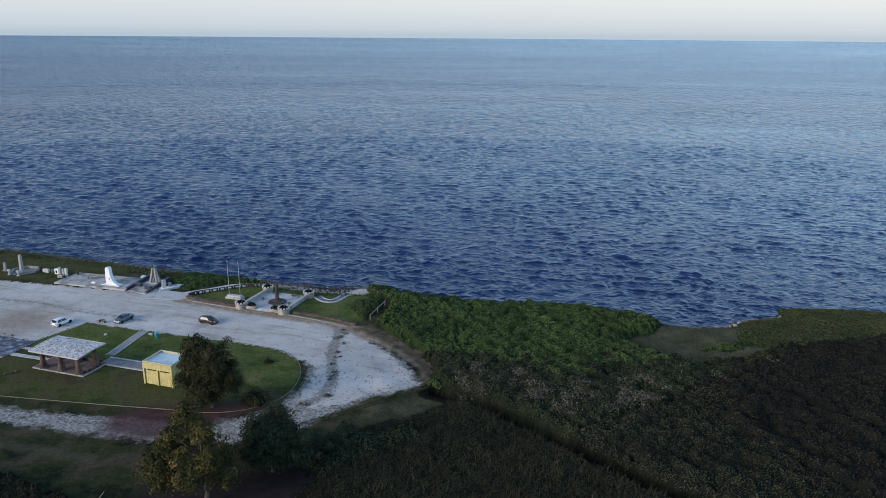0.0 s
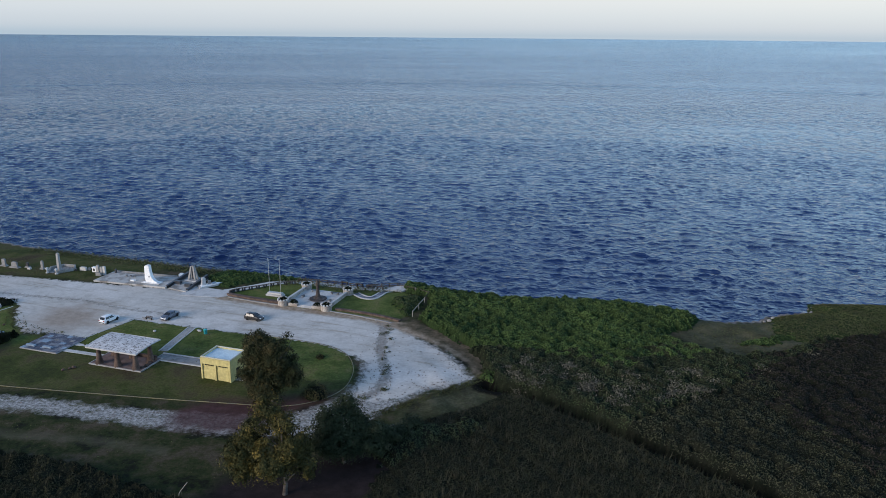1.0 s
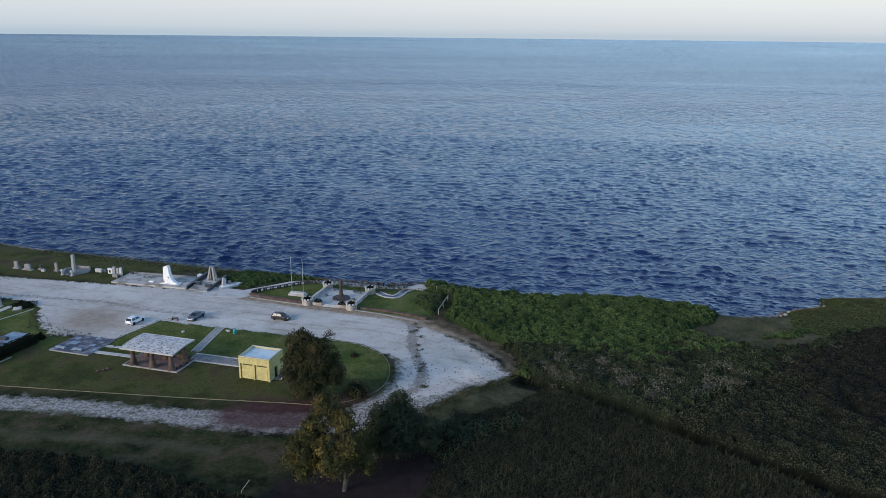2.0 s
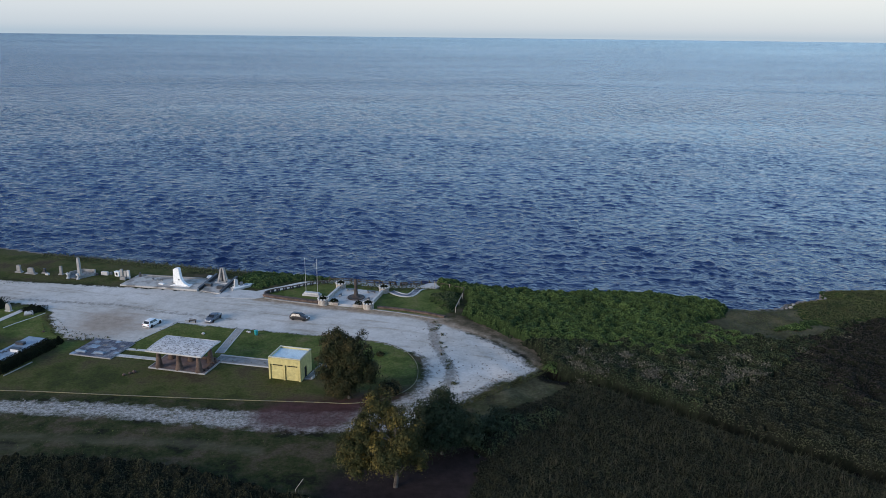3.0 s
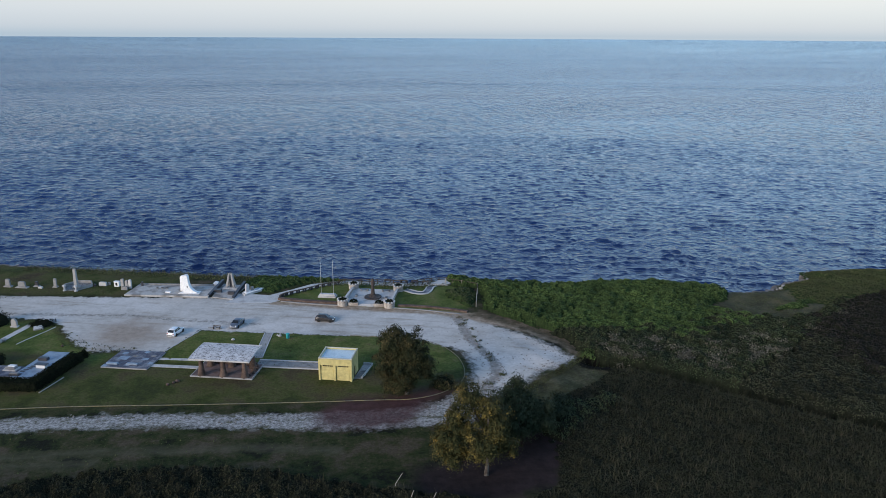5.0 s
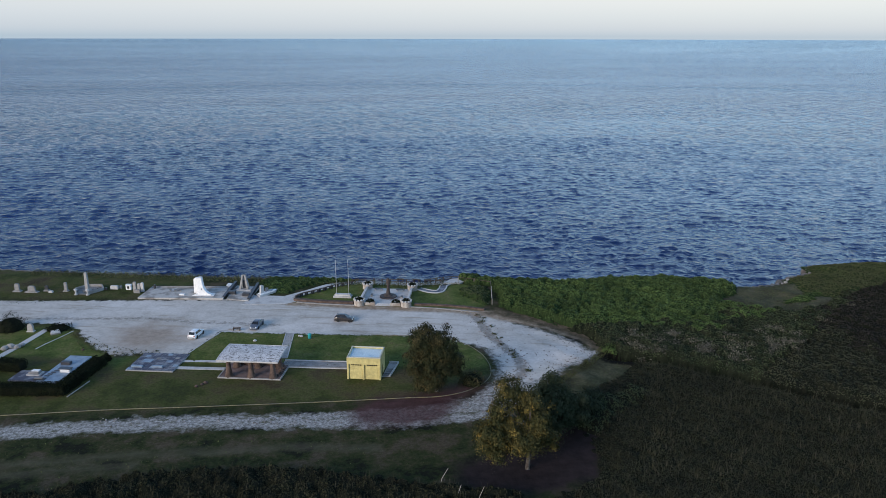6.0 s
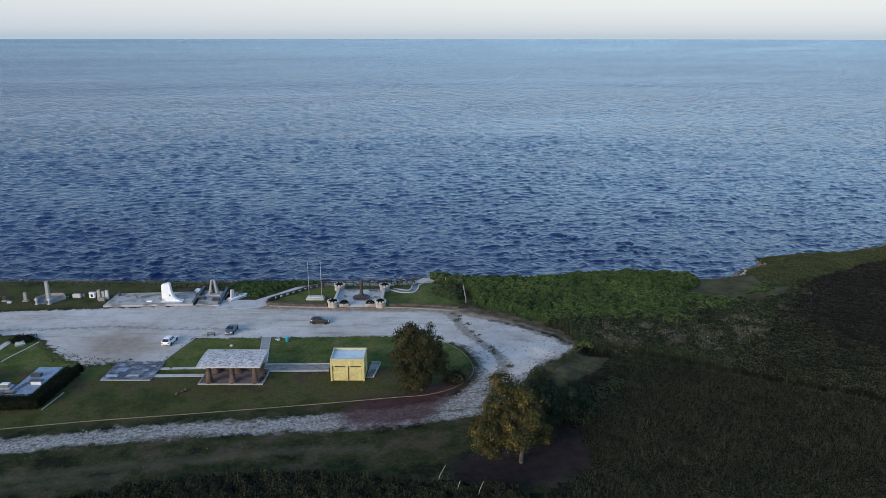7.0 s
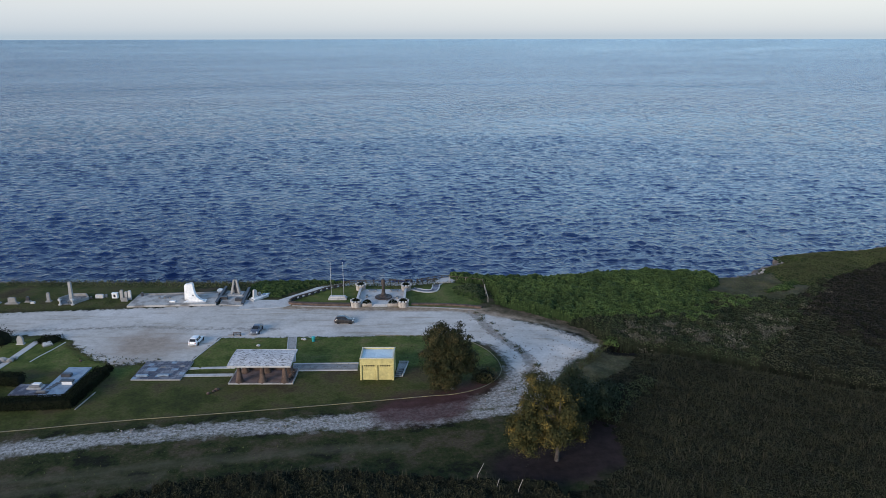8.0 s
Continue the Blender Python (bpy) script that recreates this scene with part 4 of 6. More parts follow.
def curve_points(pts, steps=6):
    """A smooth line through the points."""
    p = [Vector(q) for q in pts]
    out = []
    for i in range(len(p) - 1):
        a, b, c, d = p[max(i - 1, 0)], p[i], p[i + 1], p[min(i + 2, len(p) - 1)]
        for s in range(steps):
            t = s / steps
            out.append(tuple(0.5 * ((2 * b) + (c - a) * t + (2 * a - 5 * b + 4 * c - d) * t * t + (3 * b - 3 * c + d - a) * t ** 3)))
    return out + [tuple(p[-1])]


def leafy(name, pts, normals, leaf, material, parent):
    return quads_object(name, leaves(np.asarray(pts), np.asarray(normals), leaf), material, parent)


M_CONCRETE = weathered("worn_concrete", (0.34, 0.33, 0.315), (0.20, 0.19, 0.178), 0.88, 0.35, 5.0, (0.45, 0.7), 0.3)
M_TERRACE = weathered("stained_terrace", (0.44, 0.425, 0.40), (0.20, 0.185, 0.17), 0.88, 0.30, 3.0, (0.46, 0.62), 0.4)
M_PALE = weathered("pale_concrete", (0.50, 0.49, 0.475), (0.33, 0.315, 0.30), 0.85, 0.6, 6.0, (0.5, 0.72), 0.25)
M_WHITE = weathered("white_paint", (0.80, 0.80, 0.79), (0.62, 0.61, 0.59), 0.55, 0.5, 1.4, (0.5, 0.75), 0.05)
M_GREY_STONE = weathered("grey_stone", (0.27, 0.265, 0.26), (0.16, 0.155, 0.15), 0.75, 0.9, 9.0, (0.4, 0.7), 0.3)
M_DARK_STONE = weathered("dark_granite", (0.035, 0.036, 0.042), (0.06, 0.06, 0.066), 0.35, 1.2, 14.0, (0.45, 0.7), 0.1)
M_BROWN = weathered("brown_rubble_stone", (0.14, 0.098, 0.078), (0.065, 0.046, 0.038), 0.9, 0.9, 3.5, (0.4, 0.65), 0.8)
M_RED_FLOOR = weathered("red_brown_floor", (0.20, 0.145, 0.135), (0.10, 0.074, 0.068), 0.85, 0.5, 4.0, (0.4, 0.65), 0.35)
M_YELLOW = weathered("yellow_wall_paint", (0.55, 0.475, 0.20), (0.42, 0.36, 0.155), 0.7, 0.5, 1.6, (0.5, 0.75), 0.05)
M_ROOF_BLUE = weathered("pale_blue_roof_coat", (0.60, 0.71, 0.75), (0.46, 0.58, 0.64), 0.5, 0.45, 5.0, (0.42, 0.6), 0.15)
def peeling():
    """White roof coat that has flaked off in drawn-out patches."""
    m, nt, bsdf = shader("flaking_roof_coat")
    flakes = ramp(nt, noise_tex(nt, 2.3, 9.0, 0.80, stretch=(0.7, 1.5, 1.0)), [(0.515, (0, 0, 0)), (0.56, (1, 1, 1))])
    grime = ramp(nt, noise_tex(nt, 0.5, 5.0, 0.6), [(0.3, (0.44, 0.43, 0.43)), (0.7, (0.64, 0.63, 0.63))])
    bare = ramp(nt, noise_tex(nt, 3.0, 5.0), [(0.3, (0.05, 0.046, 0.045)), (0.7, (0.13, 0.12, 0.118))])
    nt.links.new(mixed(nt, flakes, grime, bare), bsdf.inputs["Base Color"])
    bsdf.inputs["Roughness"].default_value = 0.88
    bumped(nt, bsdf, flakes, 0.4, 0.02)
    return m


M_ROOF_PEEL = peeling()
M_KERB = weathered("worn_yellow_kerb", (0.27, 0.23, 0.125), (0.16, 0.15, 0.11), 0.85, 0.6, 6.0, (0.40, 0.55), 0.25)
M_TILE_BLUE = weathered("blue_grey_tiles", (0.085, 0.090, 0.120), (0.21, 0.22, 0.25), 0.62, 0.75, 4.0, (0.47, 0.60), 0.15)
M_LIGHT_BLUE = weathered("pale_blue_stone", (0.25, 0.32, 0.40), (0.16, 0.20, 0.26), 0.5, 0.9, 6.0, (0.45, 0.7), 0.15)
# Near-black blocks for openings; the shade inside is put into the colour.
M_SHADE = weathered("opening_shade", (0.02, 0.02, 0.02), (0.03, 0.028, 0.026), 0.9, 1.0, 6.0)
M_TEAL = weathered("teal_plastic", (0.05, 0.38, 0.40), (0.04, 0.28, 0.30), 0.45, 1.0, 6.0)
M_POLE = weathered("galvanised_steel", (0.55, 0.56, 0.57), (0.42, 0.43, 0.44), 0.45, 1.0, 8.0, metal=0.6)
M_WOOD = weathered("dark_weathered_timber", (0.055, 0.042, 0.034), (0.10, 0.085, 0.07), 0.85, 1.0, 7.0)
M_BRONZE = weathered("dark_bronze_stone", (0.050, 0.040, 0.036), (0.10, 0.082, 0.074), 0.6, 1.5, 8.0, (0.45, 0.7), 0.5)
M_PALE_WOOD = weathered("bleached_timber", (0.34, 0.31, 0.27), (0.22, 0.20, 0.17), 0.85, 1.0, 7.0)
M_TYRE = weathered("tyre_rubber", (0.02, 0.02, 0.02), (0.035, 0.033, 0.03), 0.9, 2.0, 9.0)
M_RIM = glossy("alloy_rim", (0.45, 0.46, 0.47), 0.3, 0.9)
M_GLASS = glossy("tinted_car_glass", (0.012, 0.014, 0.017), 0.06)
M_LAMP = glossy("headlamp_lens", (0.62, 0.64, 0.66), 0.12)
M_TAIL = glossy("red_lamp_lens", (0.28, 0.018, 0.016), 0.15)
M_CAR_WHITE = glossy("white_car_paint", (0.78, 0.79, 0.80), 0.25, 0.0, 0.6)
M_CAR_SILVER = glossy("silver_blue_car_paint", (0.115, 0.135, 0.175), 0.32, 0.4, 0.3)
M_CAR_DARK = glossy("dark_brown_car_paint", (0.036, 0.030, 0.027), 0.25, 0.1, 0.3)
M_TRIM = glossy("black_plastic_trim", (0.02, 0.02, 0.021), 0.5)

# ---- paths, kerbs and paving ----
def paving(name, bm, material, label, category="pavement"):
    return tagged(part(name, bm, material, None), label, category, kind="structure")


def rotated(points, ox, oy, rz=YAW):
    c, s = math.cos(radians(rz)), math.sin(radians(rz))
    return [(ox + u * c - v * s, oy + u * s + v * c) for u, v in points]


paving("kerb", ribbon(curve_points([(-150, 127.5), (-112, 122), (-95, 119.9), (-79, 117.3), (-59, 114.2), (-44, 112.2), (-38.5, 111.4), (-33.5, 112.2), (-29.5, 114.6), (-27, 118),
       (-26, 122.5), (-26.2, 127.5), (-28, 132.8), (-31.8, 136.8), (-37, 139.2), (-46, 142)], 5), 0.12, -0.2, 0.10), M_KERB, "low worn yellow kerb round the lawn island", "kerb")
paving("kerb", ribbon([(-77, 151), (-80, 145.9), (-83, 140.6)], 0.2, -0.2, 0.1), M_PALE, "low pale kerb along the lawn edge", "kerb")
paving("kerb", ribbon([(-112.9, 150.4), (-111.6, 152.8), (-109.5, 155.9), (-107.7, 159.0)], 0.2, -0.2, 0.08), M_PALE, "low pale kerb along the lawn edge", "kerb")
paving("path", ribbon([(-64.6, 134.0), (-63.7, 140), (-62.7, 146.6)], 1.5, -0.2, 0.07), M_CONCRETE, "narrow grey concrete path across the lawn")
for side in (-0.85, 0.85):
    paving("path_edging", ribbon([(-64.6 + side, 134.0), (-63.7 + side, 140), (-62.7 + side, 146.5)], 0.16, -0.2, 0.12), M_PALE, "pale edging of the path", "edging")
paving("path", ribbon([(-64.6, 131.6), (-52.6, 127.9)], 2.4, -0.2, 0.06), M_GREY_STONE, "grey concrete path between pavilion and yellow building")
for u0, u1 in (((-64.2, 133.0), (-52.2, 129.35)), ((-65.0, 130.2), (-53.0, 126.5))):
    paving("path_edging", ribbon([u0, u1], 0.3, -0.2, 0.13), M_PALE, "pale edging of the path", "edging")
paving("path", ribbon([(-84.0, 137.6), (-75.0, 134.9)], 0.9, -0.2, 0.07), M_PALE, "pale concrete path to the pavilion")
paving("path", ribbon([(-84.6, 134.6), (-75.6, 131.9)], 1.1, -0.2, 0.07), M_PALE, "pale concrete path to the pavilion")
paving("terrace", slab([(-97.2, 177.1), (-94.9, 184.8), (-76.2, 180.2), (-77.3, 171.9)], -0.4, 0.42), M_TERRACE, "broad weathered concrete memorial terrace", "terrace")
paving("terrace", slab([(-76.5, 172.0), (-74.6, 181.8), (-68.7, 179.0), (-71.4, 169.4)], -0.4, 0.2), M_TERRACE, "pale concrete memorial terrace", "terrace")
paving("forecourt", slab([(-73.0, 167.3), (-70.2, 173.6), (-61.0, 170.4), (-60.4, 166.6), (-62.5, 165.6)], -0.3, 0.06), M_PALE, "pale concrete forecourt by the road")
paving("walkway", ribbon(curve_points([(-64.5, 168.6), (-57, 173.0), (-50.5, 177.0), (-44, 178.0), (-36, 175.8), (-26, 173.4), (-18, 173.6)], 4), 2.6, -0.4, 0.08), M_PALE, "pale concrete walkway along the cliff", "walkway")
paving("path", ribbon(curve_points([(-30.0, 169.0), (-27.8, 166.2), (-25.6, 165.6), (-24.2, 167.6), (-23.2, 170.0), (-20.8, 172.2)], 6), 1.5, -0.3, 0.10), M_TILE_BLUE, "grey curving garden path")
for off in (-0.85, 0.85):
    pts = curve_points([(-30.0, 169.0), (-27.8, 166.2), (-25.6, 165.6), (-24.2, 167.6), (-23.2, 170.0), (-20.8, 172.2)], 6)
    line = []
    for i, q in enumerate(pts):
        d = (Vector(pts[min(i + 1, len(pts) - 1)]) - Vector(pts[max(i - 1, 0)])).normalized()
        line.append((q[0] - d.y * off, q[1] + d.x * off))
    paving("path_edging", ribbon(line, 0.32, -0.3, 0.22), M_PALE, "raised pale edging of the garden path", "edging")
paving("viewing_pad", slab([(-23.2, 171.6), (-20.2, 174.6), (-17.2, 174.4), (-15.6, 173.2), (-18.8, 170.6)], -0.6, 0.1), M_PALE, "pale concrete viewing pad at the end of the walkway")
paving("garden_edging", ribbon(curve_points([(-60.2, 166.0), (-54, 163.2), (-46.6, 160.4)], 4), 0.4, -0.3, 0.18), M_CONCRETE, "worn kerb between road and garden", "kerb")
paving("garden_edging", ribbon(curve_points([(-34.5, 156.6), (-28, 153.9), (-20, 149.6)], 4), 0.35, -0.3, 0.1), M_CONCRETE, "worn kerb between road and garden", "kerb")

# ---- picnic pavilion ----
def pavilion():
    p = thing("pavilion", -76.7, 128.1, YAW, "open pavilion with peeling white roof and stout brown stone columns", "pavilion", z=0.0)
    part("floor", box((11.6, 6.2, 0.3), (5.95, 3.3, 0.05), bevel=0.04), M_RED_FLOOR, p, "red-brown floor")
    for c, s in (((5.95, 0.1, 0.1), (11.9, 0.24, 0.3)), ((5.95, 6.5, 0.1), (11.9, 0.24, 0.3)), ((0.12, 3.3, 0.1), (0.24, 6.1, 0.3)), ((11.78, 3.3, 0.1), (0.24, 6.1, 0.3))):
        part("plinth_edge", box(s, c, bevel=0.03), M_CONCRETE, p, "pale concrete edge")
    prof = [(-0.5, 3.62), (0.9, 3.80), (2.4, 3.92), (3.9, 3.96), (5.3, 3.92), (6.45, 3.84)]
    bm = bmesh.new()
    n = len(prof)
    rows = []
    for u in (0.35, 3.0, 6.0, 9.0, 11.65):
        sag = 0.04 * math.sin(u * 0.5)
        rows.append([bm.verts.new((u, v, z + 0.24 + sag)) for v, z in prof] + [bm.verts.new((u, v, z + sag)) for v, z in reversed(prof)])
    for a, b in zip(rows, rows[1:]):
        for k in range(2 * n):
            bm.faces.new((a[k], a[(k + 1) % (2 * n)], b[(k + 1) % (2 * n)], b[k]))
    bm.faces.new(rows[0])
    bm.faces.new(rows[-1][::-1])
    bmesh.ops.recalc_face_normals(bm, faces=bm.faces)
    roof = part("roof", bm, M_ROOF_PEEL, p, "curved concrete roof with peeling white coat")
    for v, z, d in ((-0.52, 3.62, 0.14), (6.47, 3.84, 0.14)):
        part("fascia", box((11.5, d, 0.30), (6.0, v, z + 0.14), bevel=0.02), M_PALE, roof, "pale roof edge")
    for u in (0.3, 11.7):
        part("fascia", tuber([(u, v, z + 0.16) for v, z in prof], 0.13), M_PALE, roof, "pale roof edge")
    for v in (0.75, 4.9):
        top = float(np.interp(v, [a for a, _ in prof], [b for _, b in prof]))
        for u in (2.0, 6.2, 10.3):
            part("column", lathe([(0.80, 0.18), (0.78, 0.3), (0.60, 0.9), (0.46, 1.8), (0.38, 2.8), (0.36, top + 0.08)], 14, (u, v, 0)), M_BROWN, p, "flared brown stone column", True)
    part("bench_wall", box((9.6, 0.5, 0.5), (5.9, 6.1, 0.42)), M_BROWN, p, "low brown stone seat wall")
    for k in range(5):
        part("boulder", rock(0.32 + 0.08 * (k % 3), k), M_BROWN, p).location = (11.0 + 0.25 * (k % 2), 1.5 + 0.95 * k, 0.35)


def tuber(points, radius, sides=8):
    bm = bmesh.new()
    v, f = tube(points, [radius] * len(points), sides)
    vs = [bm.verts.new(q) for q in v]
    for face in f:
        bm.faces.new([vs[i] for i in face])
    bmesh.ops.recalc_face_normals(bm, faces=bm.faces)
    return bm


def rock(size, seed):
    bm = bmesh.new()
    bmesh.ops.create_icosphere(bm, subdivisions=2, radius=size)
    for v in bm.verts:
        q = noise.noise(v.co * (1.7 / size) + Vector((seed * 3.1, seed, 0)))
        v.co *= 1 + 0.35 * q
        v.co.z *= 0.7
    return bm


pavilion()

# ---- yellow service building ----
def yellow_building():
    p = thing("service_building", -53.35, 122.25, YAW, "small flat-roofed yellow building with vent holes and pale blue roof", "building", z=0.0)
    W, D, H = 6.2, 5.1, 4.3
    wall = part("wall", box((W - 0.24, 0.2, H), (W / 2, 0.22, H / 2 - 0.1), bevel=0.01), M_YELLOW, p, "yellow painted front wall")
    part("wall", box((W, 0.2, H), (W / 2, D - 0.1, H / 2 - 0.1), bevel=0.02), M_YELLOW, p)
    part("wall", box((0.2, D - 0.2, H), (0.1, D / 2, H / 2 - 0.1), bevel=0.02), M_YELLOW, p)
    for y0, y1 in ((0.1, 1.75), (2.85, D - 0.2)):
        part("wall", box((0.2, y1 - y0, H), (W - 0.1, (y0 + y1) / 2, H / 2 - 0.1), bevel=0.02), M_YELLOW, p)
    part("wall", box((0.2, 1.1, H - 2.2), (W - 0.1, 2.3, 2.1 + (H - 2.2) / 2), bevel=0.01), M_YELLOW, p)
    # near-black panel across the doorway, in place of its inner shade
    part("doorway_shade", box((0.08, 1.08, 2.15), (W - 0.22, 2.3, 1.0), bevel=0.01), M_SHADE, p, "dark panel for the doorway's shade")
    part("band", box((W + 0.06, 0.3, 1.2), (W / 2, 0.03, H - 0.7), bevel=0.02), M_YELLOW, p, "projecting upper band")
    for x in (0.16, 3.05, W - 0.16):
        part("pilaster", box((0.34, 0.3, H - 1.3), (x, 0.03, (H - 1.3) / 2 - 0.02), bevel=0.02), M_YELLOW, p)
    for x0 in (0.85, 3.75):
        for k in range(6):
            part("vent", box((0.21, 0.14, 0.22), (x0 + 0.33 * k, 0.10, H - 1.46), bevel=0), M_SHADE, wall, "dark block for a vent hole's shade")
    for x0, w in ((1.6, 2.3), (4.5, 2.3)):
        part("panel", box((w, 0.05, 1.9), (x0, 0.10, 1.1), bevel=0.01), M_YELLOW, wall)
    part("roof", box((W - 0.3, D - 0.3, 0.12), (W / 2, D / 2, H - 0.32), bevel=0.01), M_ROOF_BLUE, p, "pale blue flat roof")
    for c, s in (((W / 2, 0.10, H), (W + 0.1, 0.22, 0.2)), ((W / 2, D - 0.10, H), (W + 0.1, 0.22, 0.2)), ((0.10, D / 2, H), (0.22, D - 0.5, 0.2)), ((W - 0.10, D / 2, H), (0.22, D - 0.5, 0.2))):
        part("parapet", box(s, c, bevel=0.03), weather_cap, p, "pale weathered parapet cap")
    pad = thing("ramp", -47.3, 121.1, YAW, "grey concrete side ramp with pale rails beside the yellow building", "ramp", z=0.0)
    part("surface", slab([(0.15, 0.3), (1.6, 0.6), (2.4, 6.6), (0.6, 6.6)], -0.2, 0.12), M_CONCRETE, pad)
    for a, b in (((1.6, 0.6), (2.4, 6.6)), ((0.6, 6.6), (2.4, 6.6))):
        ob = part("rail_wall", ribbon_local([a, b], 0.16, 0.0, 0.45), M_PALE, pad, "low pale side wall")
    for k in range(4):
        x, y = (0.75 + 0.18 * k, 1.0 + 0.8 * k)
        part("step", box((1.0, 0.55, 0.18), (x, y, 0.2), 8), M_GREY_STONE, pad, "dark worn step")


def ribbon_local(points, width, bottom, top):
    bm = bmesh.new()
    (x0, y0), (x1, y1) = points
    l = math.hypot(x1 - x0, y1 - y0)
    return add_box(bm, (l, width, top - bottom), ((x0 + x1) / 2, (y0 + y1) / 2, (top + bottom) / 2), math.degrees(math.atan2(y1 - y0, x1 - x0)), 0.02)


weather_cap = weathered("parapet_cap", (0.52, 0.50, 0.40), (0.40, 0.39, 0.32), 0.85, 0.8, 6.0, (0.45, 0.65), 0.2)
yellow_building()

# ---- cars ----
def car(x, y, rz, paint, label, length=4.4, width=1.8, height=1.55, boot=0.0, z=0.02):
    """Nose along +x: a body lofted from cross sections, with the panes laid on it. boot: length of a sedan's tail."""
    p = thing("car", x, y, rz, label, "car", "parked cars", z=z)
    L, W, H = length / 2, width / 2, height
    rear = [(-L, 0.86, 0.74, 0.70, 0.76), (-L + 0.07, 0.96, 0.90, 0.74, 0.94)]
    if boot:
        rear += [(-L + boot * 0.9, 1.0, 0.95, 0.78, 0.99), (-L + boot * 0.9 + 0.62, 1.0, 0.96, 0.70, H - 0.05)]
    else:
        rear += [(-L + 0.12, 0.98, 0.94, 0.78, 0.99), (-L + 0.52, 1.0, 0.96, 0.70, H - 0.06)]
    tail_x = rear[-1][0]
    stations = rear + [(tail_x + 0.5, 1.0, 0.96, 0.72, H), (-0.02 * L, 1.0, 0.95, 0.72, H), (0.14 * L, 1.0, 0.94, 0.70, H - 0.07), (0.52 * L, 1.0, 0.91, 0.82, 0.94),
                       (0.82 * L, 0.97, 0.80, 0.76, 0.84), (0.96 * L, 0.90, 0.64, 0.70, 0.68), (L, 0.80, 0.48, 0.64, 0.50)]

    def half(st):
        px, w, zs, wr, zr = st
        return [Vector((px, W * w * 0.88, 0.20)), Vector((px, W * w, 0.40)), Vector((px, W * w * 0.98, zs)), Vector((px, W * wr, zr - 0.05)), Vector((px, W * wr * 0.72, zr))]
    bm = bmesh.new()
    rings = []
    for st in stations:
        h = half(st)
        rings.append([bm.verts.new(q) for q in h] + [bm.verts.new((q.x, -q.y, q.z)) for q in reversed(h)])
    for r0, r1 in zip(rings, rings[1:]):
        for k in range(10):
            bm.faces.new((r0[k], r0[(k + 1) % 10], r1[(k + 1) % 10], r1[k]))
    bm.faces.new(rings[0])
    bm.faces.new(rings[-1][::-1])
    bmesh.ops.recalc_face_normals(bm, faces=bm.faces)
    body = part("body", bm, paint, p, "", True)

    def pane(name, corners, lab):
        b = bmesh.new()
        c = sum(corners, Vector()) / len(corners)
        nrm = (corners[1] - corners[0]).cross(corners[2] - corners[0]).normalized()
        if nrm.dot(c - Vector((0, 0, 0.7))) < 0:
            nrm = -nrm
        lo = [b.verts.new(q + nrm * 0.004) for q in corners]
        hi = [b.verts.new(q + nrm * 0.022) for q in corners]
        b.faces.new(hi)
        b.faces.new(lo[::-1])
        for i in range(len(corners)):
            b.faces.new((lo[i], lo[(i + 1) % len(corners)], hi[(i + 1) % len(corners)], hi[i]))
        bmesh.ops.recalc_face_normals(b, faces=b.faces)
        part(name, b, M_GLASS, body, lab)
    ir, iw = len(rear) - 2, len(stations) - 5
    for name, i0, i1, lab in (("rear_window", ir, ir + 1, "dark rear window"), ("windscreen", iw + 1, iw, "dark windscreen")):
        lo, hi = half(stations[i0]), half(stations[i1])
        e, f = lo[3].lerp(hi[3], 0.10), lo[3].lerp(hi[3], 0.92)
        pane(name, [Vector((e.x, e.y * 0.96, e.z + 0.03)), Vector((f.x, f.y * 0.94, f.z + 0.04)), Vector((f.x, -f.y * 0.94, f.z + 0.04)), Vector((e.x, -e.y * 0.96, e.z + 0.03))], lab)
    xs = [stations[ir + 1][0] + 0.02, (stations[ir + 1][0] + stations[iw][0]) / 2 + 0.02, stations[iw][0] + 0.28]
    for s in (-1, 1):
        for x0, x1, front in ((xs[0], xs[1] - 0.04, False), (xs[1] + 0.04, xs[2], True)):
            top0, top1 = (W * 0.74, H - 0.12), (W * 0.74, H - 0.12)
            x1t = x1 - 0.40 if front else x1
            x0t = x0 + 0.10 if not front else x0
            pane("side_window", [Vector((x0, s * W * 0.955, 1.02)), Vector((x1, s * W * 0.955, 1.0)), Vector((x1t, s * top1[0], top1[1])), Vector((x0t, s * top0[0], top0[1]))], "dark tinted side window")
        part("mirror", box((0.16, 0.2, 0.13), (0.36 * L, s * (W + 0.06), 1.0), bevel=0.03), paint, body)
        part("headlamp", box((0.26, 0.34, 0.13), (0.92 * L, s * (W - 0.30), 0.69), s * -22, 0.03, 0, 14), M_LAMP, body, "clear headlamp")
        part("tail_lamp", box((0.08, 0.30, 0.18), (-L + 0.03, s * (W - 0.26), 0.80), 0, 0.02), M_TAIL, body, "red tail lamp")
        part("sill", box((length * 0.52, 0.05, 0.12), (0, s * (W - 0.03), 0.27), bevel=0.01), M_TRIM, body, "black sill trim")
        for xw in (-0.60 * L, 0.62 * L):
            part("wheel_arch", lathe([(0.12, -0.02), (0.39, -0.02), (0.39, 0.02), (0.12, 0.02)], 16), M_TRIM, body, "dark wheel arch").matrix_basis = pose(xw, s * (W - 0.005), 0.36, 90, 0, 0)
            wheel = part("wheel", wheel_ring(0.33, 0.22), M_TYRE, p, "black tyre", True)
            wheel.matrix_basis = pose(xw, s * (W - 0.06), 0.33, 90, 0, 0)
